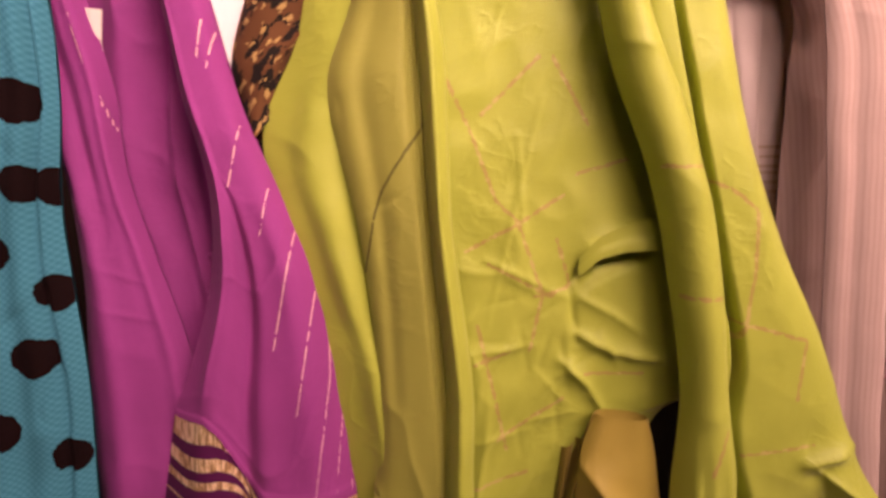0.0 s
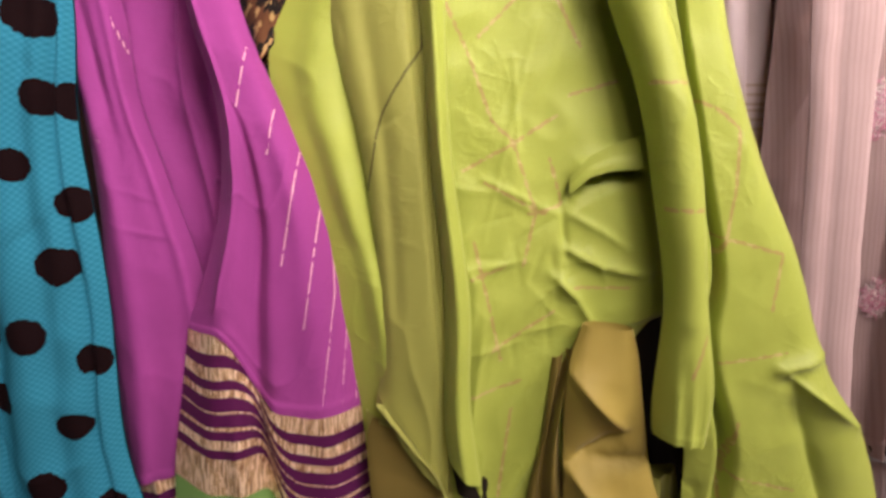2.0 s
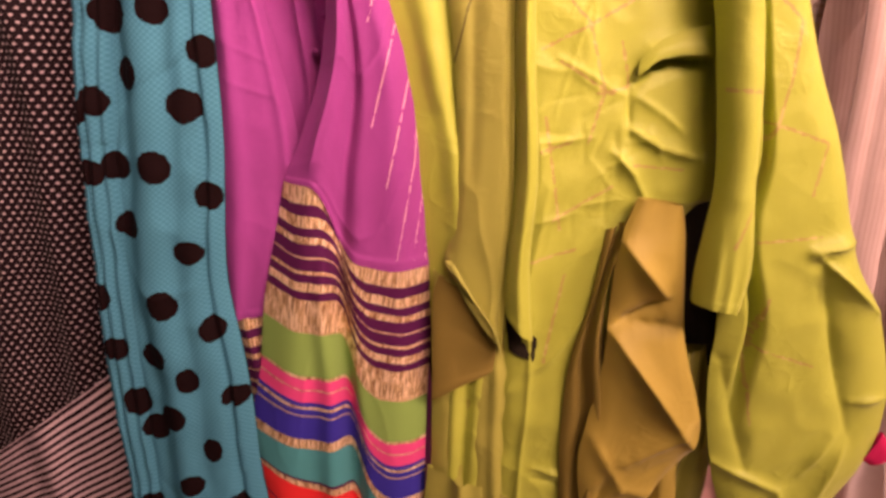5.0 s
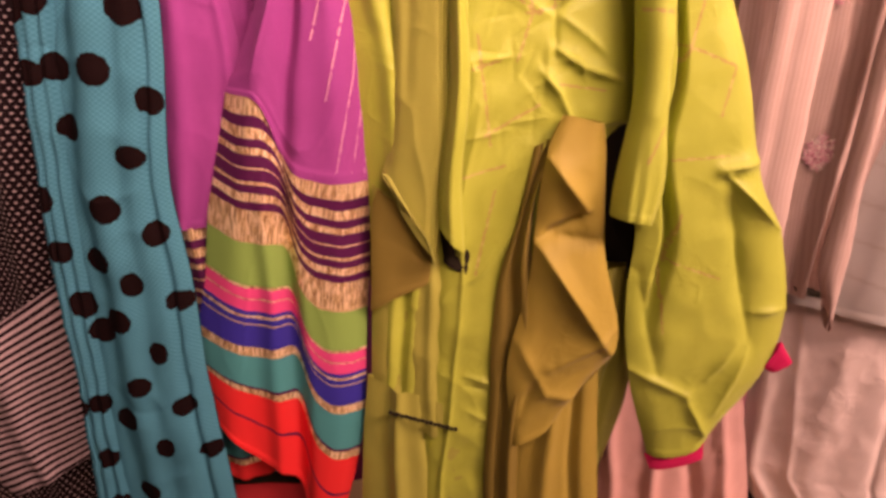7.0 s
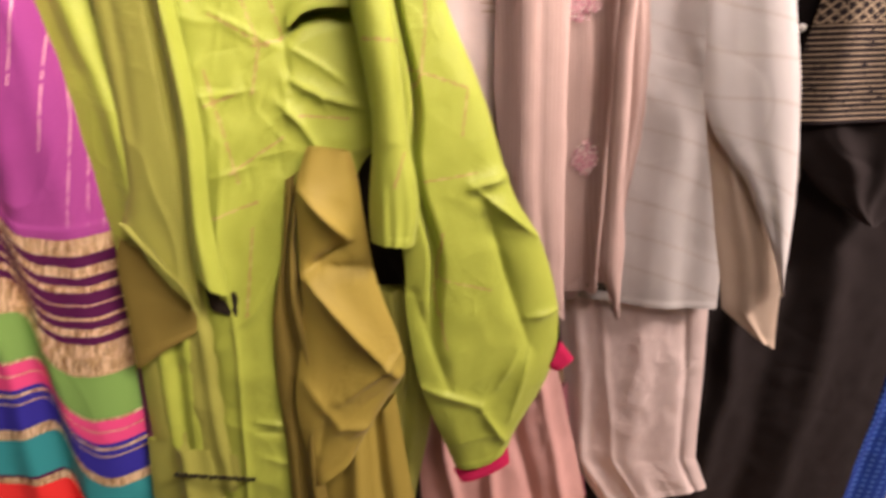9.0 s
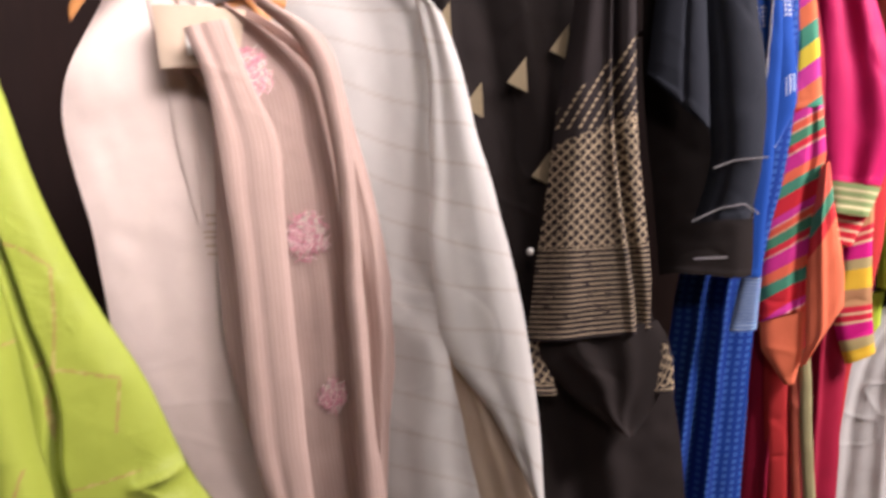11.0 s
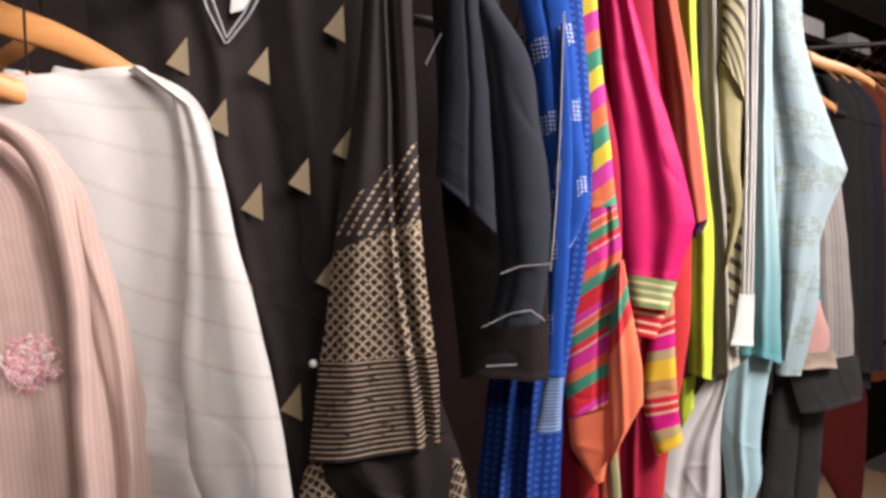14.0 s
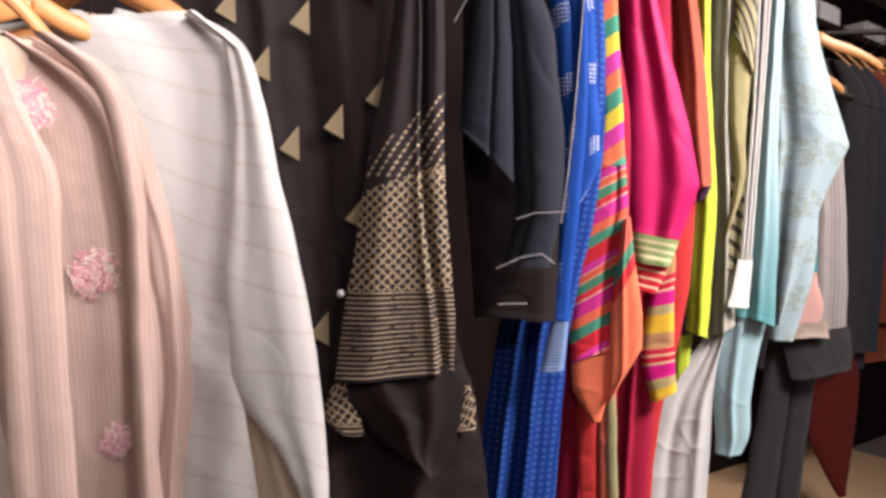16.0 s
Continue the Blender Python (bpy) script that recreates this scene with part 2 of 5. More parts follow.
def lace(N, uv, x, y, col):
    """Pale ground with blurred floral bands and pin holes."""
    band = frac_mask(N, N.math("MULTIPLY_ADD", N.noise(uv, 14.0, 3.0), 0.03, y), 0.13, 0.55)
    spots = N.math("MULTIPLY", band, N.math("GREATER_THAN", N.noise(uv, 42.0, 4.0, 0.7), 0.50))
    col = N.mix(N.math("MULTIPLY", spots, 0.7), col, (0.25, 0.28, 0.21))
    holes = N.math("MULTIPLY", frac_mask(N, x, 0.011, 0.45), frac_mask(N, y, 0.011, 0.45))
    return N.mix(N.math("MULTIPLY", holes, 0.42), col, (0.36, 0.50, 0.55)), None


def dotted_columns(N, uv, x, y, col):
    """Blue cloth with columns of small pale blots."""
    px = frac_mask(N, N.math("MULTIPLY_ADD", N.noise(uv, 20.0), 0.004, x), 0.016, 0.5)
    py = frac_mask(N, N.math("MULTIPLY_ADD", N.noise(uv, 25.0), 0.006, y), 0.014, 0.55)
    return N.mix(N.math("MULTIPLY", N.math("MULTIPLY", px, py), 0.55), col, (0.07, 0.17, 0.50)), None


def soft_bands(N, uv, x, y, col):
    """Thin see-through bands woven into white linen."""
    return N.mix(N.math("MULTIPLY", N.attr("print"), N.math("MULTIPLY_ADD", N.noise(uv, 90.0, 2.0, 0.5, (0.2, 1, 1)), 0.5, 0.30)), col, (0.44, 0.38, 0.33)), None


M_GREEN = cloth("green_silk", (0.335, 0.395, 0.045), sewn_threads, rough=0.48, sheen=0.08, crease=1.0, gloss=0.3, tint=(0.41, 0.475, 0.07), relief=0.24, slub=0.2)
M_OLIVE = cloth("olive_silk", (0.345, 0.352, 0.062), dark_seam, rough=0.6, sheen=0.08, crease=1.0, gloss=0.3, relief=0.24, slub=0.3)
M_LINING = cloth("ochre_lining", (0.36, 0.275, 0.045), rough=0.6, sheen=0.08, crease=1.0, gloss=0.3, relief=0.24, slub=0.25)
# the ochre lining again, darkened to paint the shade inside its folds
M_LINING_SHADE = cloth("ochre_lining_shade", (0.21, 0.155, 0.030), rough=0.7, sheen=0.04, crease=1.0, relief=0.24, slub=0.25)
# dark trim; also painted in as the darkness of the green kurta's gaps
M_TRIM_SHADE = cloth("dark_trim_and_shade", (0.016, 0.011, 0.005), var=0.5)
def brocade(N, uv, x, y, col):
    v = N.math("GREATER_THAN", N.noise(uv, 55.0, 3.0), 0.52)
    return N.mix(N.math("GREATER_THAN", N.noise(uv, 90.0, 3.0), 0.60), N.mix(v, col, (0.012, 0.008, 0.006)), (0.40, 0.26, 0.09)), None


M_BROCADE = cloth("brocade", (0.13, 0.055, 0.02), brocade, var=0.6)
M_PURPLE = cloth("magenta_cotton", (0.30, 0.052, 0.215), zari_lines, tint=(0.35, 0.055, 0.245), rough=0.75, slub=0.25, crease=0.7, relief=0.3)
M_BORDER = cloth("zari_border", (0.30, 0.03, 0.20), woven_border, rough=0.75)
M_TEAL = cloth("turquoise_seersucker", (0.020, 0.19, 0.255), dots_teal, slub=0.2, relief=0.5, sheen=0.0, gloss=0.08)
M_DOTTED = cloth("black_dotted", (0.0132, 0.0060, 0.0072), dots_white, slub=0.2, sheen=0.02, gloss=0.12)
M_LINED = cloth("black_white_stripe", (0.0180, 0.0072, 0.0096), pinstripe(0.0098, 0.48, (0.60, 0.45, 0.46), wob=0.006), slub=0.2, sheen=0.02, gloss=0.12)
M_CREAM = cloth("cream_cotton", (0.72, 0.60, 0.54), thread_print((0.52, 0.38, 0.26), 0.5), slub=0.2)
M_BEIGE = cloth("beige_ribbed", (0.50, 0.365, 0.318), pinstripe(0.0062, 0.42, (0.425, 0.300, 0.258), axis="x", wob=0.004), slub=0.25, relief=0.4)
M_ROSE = cloth("rose_cotton", (0.60, 0.34, 0.30), slub=0.3)
M_WHITE = cloth("white_linen", (0.58, 0.555, 0.525), soft_bands, slub=0.18, crease=0.15, relief=0.18)
M_RASP = cloth("raspberry_cotton", (0.58, 0.02, 0.09))
M_SATIN = cloth("pale_satin", (0.76, 0.62, 0.57), rough=0.40, slub=0.25, crease=1.0, gloss=0.3, relief=0.24)
M_FLOWER = cloth("pink_thread", (0.68, 0.26, 0.32), var=0.4)
M_BLACK = cloth("black_cotton", (0.026, 0.020, 0.019), thread_print((0.30, 0.24, 0.16), 0.45, 0.7), slub=0.2, sheen=0.02, gloss=0.12)
M_BLOCK = cloth("black_gold_block", (0.034, 0.027, 0.028), gold_block, slub=0.2, sheen=0.02, gloss=0.12)
M_NAVY = cloth("charcoal_navy", (0.034, 0.037, 0.050), slub=0.5, var=0.3, sheen=0.02, gloss=0.12)
M_STITCH = cloth("pale_stitch", (0.42, 0.40, 0.42))
M_BLUE = cloth("royal_blue", (0.020, 0.085, 0.42), dot_blocks, slub=0.3)
M_BLUEDARK = cloth("blue_ikat", (0.012, 0.045, 0.27), dotted_columns, slub=0.5)
M_SKY = cloth("blue_hem", (0.10, 0.19, 0.50), pinstripe(0.006, 0.5, (0.36, 0.45, 0.62)), slub=0.3)
STRIPES = [(0.034, (0.010, 0.32, 0.20)), (0.036, (0.80, 0.66, 0.04)), (0.036, (0.66, 0.05, 0.36)), (0.036, (0.78, 0.20, 0.07))]
M_STRIPE = cloth("rainbow_stripe", (0.70, 0.10, 0.15), diagonal(STRIPES, 0.6), slub=0.15)
LOWER = [(0.016, (0.66, 0.04, 0.34)), (0.003, (0.80, 0.50, 0.40)), (0.014, (0.78, 0.13, 0.06)), (0.003, (0.80, 0.50, 0.30)), (0.020, (0.01, 0.27, 0.15)), (0.014, (0.70, 0.03, 0.05)), (0.003, (0.80, 0.55, 0.4)),
         (0.030, (0.66, 0.03, 0.30)), (0.022, (0.82, 0.16, 0.07)), (0.024, (0.010, 0.30, 0.19)), (0.034, (0.66, 0.02, 0.03))]
M_LOWER = cloth("rainbow_border", (0.70, 0.10, 0.15), diagonal(LOWER, 0.40), slub=0.15)
M_EDGE = cloth("rainbow_edge", (0.80, 0.16, 0.06), diagonal([(0.062, (0.80, 0.14, 0.10)), (0.034, (0.010, 0.30, 0.19)), (0.034, (0.70, 0.03, 0.05)), (0.50, (0.93, 0.22, 0.11))], 0.8), slub=0.15)
M_ORANGE = cloth("orange_silk", (0.93, 0.21, 0.10), rough=0.6)
M_MAGENTA = cloth("hot_pink_silk", (0.60, 0.012, 0.13), rough=0.55, slub=0.2)
CUFF = [(0.010, (0.28, 0.36, 0.14)), (0.006, (0.75, 0.66, 0.38))]
M_CUFF = cloth("green_gold_cuff", (0.3, 0.4, 0.2), bands(CUFF), rough=0.6)
M_REDGOLD = cloth("red_gold_stripe", (0.6, 0.02, 0.03), bands([(0.012, (0.62, 0.02, 0.04)), (0.005, (0.80, 0.62, 0.40))]), rough=0.6)
M_PINKGOLD = cloth("pink_gold_stripe", (0.6, 0.02, 0.03), bands([(0.034, (0.45, 0.26, 0.12)), (0.012, (0.55, 0.02, 0.05)), (0.005, (0.7, 0.5, 0.3)), (0.012, (0.55, 0.02, 0.05)), (0.005, (0.7, 0.5, 0.3)), (0.030, (0.58, 0.01, 0.22)), (0.020, (0.40, 0.36, 0.16)), (0.04, (0.75, 0.5, 0.03))]), rough=0.6)
M_RED = cloth("red_cotton", (0.52, 0.035, 0.035), slub=0.3)
M_BRICK = cloth("brick_cotton", (0.45, 0.10, 0.06), slub=0.3)
M_CRIMSON = cloth("crimson_cotton", (0.36, 0.012, 0.045), slub=0.3)
M_LIME = cloth("lime_cotton", (0.50, 0.62, 0.04), rough=0.7)
M_STONE = cloth("stone_cotton", (0.46, 0.43, 0.36), slub=0.3)
M_KHAKI = cloth("khaki_cotton", (0.40, 0.35, 0.18), slub=0.3)
M_KHAKISTRIPE = cloth("khaki_black_stripe", (0.40, 0.36, 0.22), diagonal([(0.022, (0.42, 0.37, 0.22)), (0.016, (0.03, 0.03, 0.03))], -0.9), slub=0.3)
M_PLUM = cloth("plum_cotton", (0.07, 0.02, 0.06), slub=0.3)
M_LACE = cloth("pale_blue_lace", (0.35, 0.445, 0.475), lace, slub=0.4, relief=0.5)
M_AQUA = cloth("teal_cotton", (0.055, 0.235, 0.25), slub=0.3)


def dip_dye(N, uv, x, y, col):
    f = N.math("MULTIPLY_ADD", N.noise(uv, 9.0, 3.0), 0.35, N.math("MULTIPLY_ADD", y, 2.0, -1.45))
    return N.mix(N.math("MINIMUM", N.math("MAXIMUM", f, 0.0), 1.0), col, (0.045, 0.22, 0.235)), None


M_DIP = cloth("dip_dyed_cotton", (0.33, 0.45, 0.47), dip_dye, slub=0.3)
M_PALE = cloth("pale_aqua", (0.36, 0.52, 0.56), slub=0.3)
M_OFFWHITE = cloth("off_white", (0.62, 0.60, 0.58), slub=0.25)
M_GREY = cloth("grey_pinstripe", (0.30, 0.27, 0.25), pinstripe(0.012, 0.3, (0.20, 0.18, 0.17), axis="x"), slub=0.3)
M_CHAR = cloth("charcoal", (0.040, 0.037, 0.038), slub=0.4, sheen=0.02, gloss=0.12)
M_RUST = cloth("rust_cotton", (0.17, 0.042, 0.020), slub=0.4)
M_MAROON = cloth("maroon_cotton", (0.10, 0.012, 0.010), slub=0.4)
M_RAW = cloth("raw_edge_beige", (0.46, 0.36, 0.29), slub=0.6)
M_INNER = cloth("beige_inside", (0.56, 0.44, 0.33), slub=0.3)
M_WOOD = plain("varnished_hanger_wood", (0.52, 0.235, 0.075), 0.38, 0, 0.16, 18, (1, 1, 8))
M_STEEL = plain("chromed_steel", (0.55, 0.53, 0.50), 0.28, 1.0, 0.08)
M_IRON = plain("dark_iron", (0.03, 0.025, 0.022), 0.5, 0.6, 0.2)
M_PANEL = plain("dark_brown_panel", (0.012, 0.0055, 0.0045), 0.75, 0, 0.3, 6, (1, 1, 0.15))
for n in M_PANEL.node_tree.nodes:
    if n.type == "BSDF_PRINCIPLED":
        n.inputs["Specular IOR Level"].default_value = 0.15
M_PLASTER = plain("warm_plaster", (0.62, 0.55, 0.47), 0.85, 0, 0.06, 5)
M_FLOOR = plain("grey_floor_tile", (0.24, 0.21, 0.19), 0.4, 0, 0.12, 5)
M_PLINTH = plain("plywood", (0.52, 0.34, 0.19), 0.6, 0, 0.12, 8, (1, 8, 8))
M_TRI = plain("dull_gold_thread", (0.31, 0.24, 0.14), 0.6, 0.2, 0.3, 160, (1, 1, 6))
M_PAPER = plain("white_card", (0.80, 0.78, 0.74), 0.7, 0, 0.03)

# ---- geometry helpers ----


def lattice(x, y, seed):
    """Smooth value noise in -1..1 on numpy arrays."""
    xi, yi = np.floor(x).astype(np.int64), np.floor(y).astype(np.int64)
    fx, fy = x - xi, y - yi
    fx, fy = fx * fx * (3 - 2 * fx), fy * fy * (3 - 2 * fy)

    def h(a, b):
        n = (a * 374761393 + b * 668265263 + seed * 974634777) & 0x7FFFFFFF
        n = ((n ^ (n >> 13)) * 1274126177) & 0x7FFFFFFF
        return ((n ^ (n >> 16)) & 0xFFFF) / 32767.5 - 1

    return (h(xi, yi) * (1 - fx) + h(xi + 1, yi) * fx) * (1 - fy) + (h(xi, yi + 1) * (1 - fx) + h(xi + 1, yi + 1) * fx) * fy


def spline(points, along, t):
    """A smooth curve through the rows of points, which lie at the lengths along, read at t."""
    p = np.array(points, float)
    d = np.gradient(p, along, axis=0) if len(p) > 2 else np.repeat((p[1:] - p[:1]) / (along[1] - along[0]), 2, 0)
    i = np.clip(np.searchsorted(along, t) - 1, 0, len(p) - 2)
    h = (along[i + 1] - along[i])[:, None]
    f = (t - along[i])[:, None] / h
    return (2 * f ** 3 - 3 * f ** 2 + 1) * p[i] + (f ** 3 - 2 * f ** 2 + f) * h * d[i] + (3 * f ** 2 - 2 * f ** 3) * p[i + 1] + (f ** 3 - f ** 2) * h * d[i + 1]


def link_mesh(name, verts, faces, material, parent=None, label="", uvs=None, prints=None, smooth=True):
    me = bpy.data.meshes.new(name)
    me.from_pydata(verts, [], faces)
    me.materials.append(material)
    if smooth:
        me.polygons.foreach_set("use_smooth", [True] * len(me.polygons))
    if uvs is not None:
        layer = me.uv_layers.new(name="UVMap")
        idx = np.empty(len(me.loops), np.int32)
        me.loops.foreach_get("vertex_index", idx)
        layer.data.foreach_set("uv", np.asarray(uvs, np.float32)[idx].ravel())
    if prints is not None:
        a = me.attributes.new("print", "FLOAT", "POINT")
        a.data.foreach_set("value", np.asarray(prints, np.float32).ravel())
    ob = new(name, me)
    ob.parent = parent
    if label:
        tagged(ob, label)
    return ob


def part(name, bm, material, parent=None, label="", smooth=False):
    me = bpy.data.meshes.new(name)
    bm.to_mesh(me)
    bm.free()
    me.materials.append(material)
    if smooth:
        me.polygons.foreach_set("use_smooth", [True] * len(me.polygons))
    ob = new(name, me)
    ob.parent = parent
    if label:
        tagged(ob, label)
    return ob


SEED = [3]


def drape(name, parent, plane, rows, material, w=0.0, depth=0.015, folds=(), sag=(), wrinkle=0.0025, long=(15.0, 3.6), crumple=0.0, step=0.004,
          label="", marks=None, lean=0.0, tilt=0.0, v0=0.0, back=True, hem=0.004, creases=(), easing=False, flat=False, crinkle=0.003, sharp=False, slide=0.0):
    """A hanging tube of cloth, flattened. rows: (left u, v, right u, v) from top to bottom in the plane. w: how far it hangs before the plane. folds: (s at the top,
    s at the bottom, half width in s, height in metres, from q, to q); a negative width gives a sharp crease. sag: (s, drop in metres) pairs for a curved hem.
    creases: (u, v, u, v, half width, height) ridges along a line. marks(S, Q, X, Y): the print on it, 0..1. tilt: metres by which the lower end comes forward; lean: by which the right edge does."""
    SEED[0] += 1
    seed = SEED[0]
    r = np.array(rows, float)
    length = np.sum(np.hypot(np.diff((r[:, 0] + r[:, 2]) / 2), np.diff((r[:, 1] + r[:, 3]) / 2)))
    width = np.max(np.hypot(r[:, 2] - r[:, 0], r[:, 3] - r[:, 1]))
    nv, nu = max(8, int(length / step)), max(6, int(width / step))
    q = np.linspace(0, 1, nv + 1)
    mid = np.r_[0, np.cumsum(np.hypot(np.diff((r[:, 0] + r[:, 2]) / 2), np.diff((r[:, 1] + r[:, 3]) / 2)))]
    e = spline(r, mid, q * mid[-1])
    if sharp:
        e = 0.15 * e + 0.85 * np.stack([np.interp(q * mid[-1], mid, r[:, k]) for k in range(4)], -1)
    s = np.linspace(0, 1, nu + 1)
    S, Q = np.meshgrid(s, q)
    Ug = e[:, [0]] * (1 - S) + e[:, [2]] * S
    Vg = e[:, [1]] * (1 - S) + e[:, [3]] * S
    wid = np.hypot(e[:, 2] - e[:, 0], e[:, 3] - e[:, 1])[:, None]
    X, Y = (S - 0.5) * wid, Q * length + v0
    if sag:
        table = np.interp(np.linspace(-0.5, 1.5, 401), [a for a, b in sag], [b for a, b in sag])
        table = np.convolve(np.pad(table, 12, mode="edge"), np.ones(17) / 17, "same")[12:-12]
        drop = np.interp(S - slide * Q ** 0.6, np.linspace(-0.5, 1.5, 401), table)
        Vg = Vg - drop * (Q ** 2 if easing else 1)
    bulge = 1 - (2 * S - 1) ** 4
    depth = 0.7 * depth
    front = depth * bulge
    for u0, v0c, u1, v1c, cw, amp in creases:
        lu, lv = u1 - u0, v1c - v0c
        k = np.clip(((Ug - u0) * lu + (Vg - v0c) * lv) / (lu * lu + lv * lv), 0, 1)
        dist = np.hypot(Ug - u0 - k * lu, Vg - v0c - k * lv)
        front = front + amp * np.exp(-dist / cw) * (0.4 + 0.6 * np.sin(np.pi * np.clip(k, 0.08, 0.92)))
    for f in folds:
        s0, s1, fw, amp = f[:4]
        q0, q1 = (f[4], f[5]) if len(f) > 4 else (-0.2, 1.2)
        c = s0 + (s1 - s0) * np.clip((Q - q0) / (q1 - q0), 0, 1) if len(f) > 4 else s0 + (s1 - s0) * Q
        c = c + 0.02 * lattice(Q * length * 9, Q * 0 + s0 * 31, seed + 7)
        d = (S - c) / abs(fw)
        g = np.exp(-d * d) if fw > 0 else np.exp(-np.abs(d) * 1.6)
        ramp = np.clip((Q - q0) / 0.12, 0, 1) * np.clip((q1 - Q) / 0.12, 0, 1)
        front = front + amp * g * ramp * np.clip(12 * np.minimum(S, 1 - S), 0, 1)
    edge = np.clip(6 * np.minimum(S, 1 - S), 0.12, 1)
    n = lattice(X * long[0] + 40 + 1.2 * lattice(X * 5, Y * 4, seed + 13), Y * long[1], seed) + 0.3 * lattice(X * long[0] * 2.1 + 9, Y * long[1] * 3, seed + 1)
    n2 = lattice(X * 40 + Y * 25, Y * 34 - X * 13, seed + 2)
    ridge = 1 - np.abs(lattice(X * 30 + 3, Y * 7 + X * 6, seed + 8)) * 2
    wx, wy = X * 11 + 1.3 * lattice(X * 7, Y * 7, seed + 9), Y * 8 + 1.3 * lattice(X * 7 + 5, Y * 6, seed + 10)
    thin = (1 - np.abs(lattice(wx, wy, seed + 11))) ** 9 * lattice(X * 5, Y * 5 + 3, seed + 12)
    front = front + 0.38 * wrinkle * n * edge + wrinkle * 0.25 * n2 + (0.0003 * ridge + crinkle * thin) * edge
    if crumple:
        a = 1 - np.abs(lattice(X * 16 + 0.6 * Y * 16, Y * 13 - X * 8, seed + 3)) * 2
        b = 1 - np.abs(lattice(X * 33 - Y * 12, Y * 30 + X * 14, seed + 4)) * 2
        front = front + crumple * (a + 0.45 * b) * edge
    front = front + 0.0016 * np.clip((Q * length - length + 0.011) / 0.003, 0, 1)
    base = w + tilt * Q + lean * S
    Ug = Ug + 0.0012 * lattice(Y * 14, S * 0 + 2.0, seed + 5)
    Vg = Vg + hem * lattice(X * 22, S * 0 + Q * 2, seed + 6) * np.clip((Q - 0.8) * 5, 0, 1)
    ox, oy, turn = PLANES[plane]
    ca, sa = math.cos(radians(turn)), math.sin(radians(turn))

    def world_of(U, V, W):
        return np.stack([ox + U * ca + W * sa, oy + U * sa - W * ca, V], -1).reshape(-1, 3)

    verts = world_of(Ug, Vg, base + front)
    i = np.arange(nv * (nu + 1)).reshape(nv, nu + 1)[:, :-1].ravel()
    faces = np.stack([i + nu + 1, i + nu + 2, i + 1, i], -1)
    uvs = np.stack([X, Y], -1).reshape(-1, 2)
    prints = (marks(S, Q, *((Ug, Vg) if flat else (X, Y))) if marks else np.zeros_like(S)).ravel()
    if back:
        cols = np.unique(np.r_[np.arange(0, nu + 1, 4), nu])
        rws = np.unique(np.r_[np.arange(0, nv + 1, 3), nv])
        pick = np.ix_(rws, cols)
        low = base[pick] - 0.8 * depth * bulge[pick] - 0.002 + 0.3 * wrinkle * n[pick] * edge[pick]
        more = world_of(Ug[pick], Vg[pick], low)
        m, k0 = len(cols), len(verts)
        j = (np.arange(len(rws) - 1)[:, None] * m + np.arange(m - 1)[None, :]).ravel() + k0
        faces = np.vstack([faces, np.stack([j, j + 1, j + m + 1, j + m], -1)])
        verts = np.vstack([verts, more])
        uvs = np.vstack([uvs, np.stack([X[pick], Y[pick]], -1).reshape(-1, 2)])
        prints = np.r_[prints, np.zeros(len(more))]
    return link_mesh(name, verts.tolist(), faces.tolist(), material, parent, label, uvs, prints)


def thing(name, plane, u, v, label, category, group=""):
    ob = new(name)
    ob.empty_display_size = 0.05
    return tagged(ob, label, category, group)


def tube(name, pts, radius, material, parent=None, label="", sides=8):
    """A round rod along points."""
    cu = bpy.data.curves.new(name, "CURVE")
    cu.dimensions, cu.bevel_depth, cu.bevel_resolution, cu.use_fill_caps = "3D", radius, 3, True
    sp = cu.splines.new("POLY")
    sp.points.add(len(pts) - 1)
    for k, p in zip(sp.points, pts):
        k.co = (*p, 1)
    tmp = bpy.data.objects.new("tmp", cu)
    me = bpy.data.meshes.new_from_object(tmp)
    bpy.data.objects.remove(tmp)
    me.materials.clear()
    me.materials.append(material)
    me.polygons.foreach_set("use_smooth", [True] * len(me.polygons))
    ob = new(name, me)
    ob.parent = parent
    if label:
        tagged(ob, label)
    return ob


def box(name, lo, hi, material, parent=None, label="", bevel=0.0):
    bm = bmesh.new()
    bmesh.ops.create_cube(bm, size=1)
    for v in bm.verts:
        v.co = [lo[k] + (v.co[k] + 0.5) * (hi[k] - lo[k]) for k in range(3)]
    if bevel:
        bmesh.ops.bevel(bm, geom=bm.edges[:], offset=bevel, segments=2, affect="EDGES")
    return part(name, bm, material, parent, label)


RAIL_Y, RAIL_Z = 0.70, 1.80


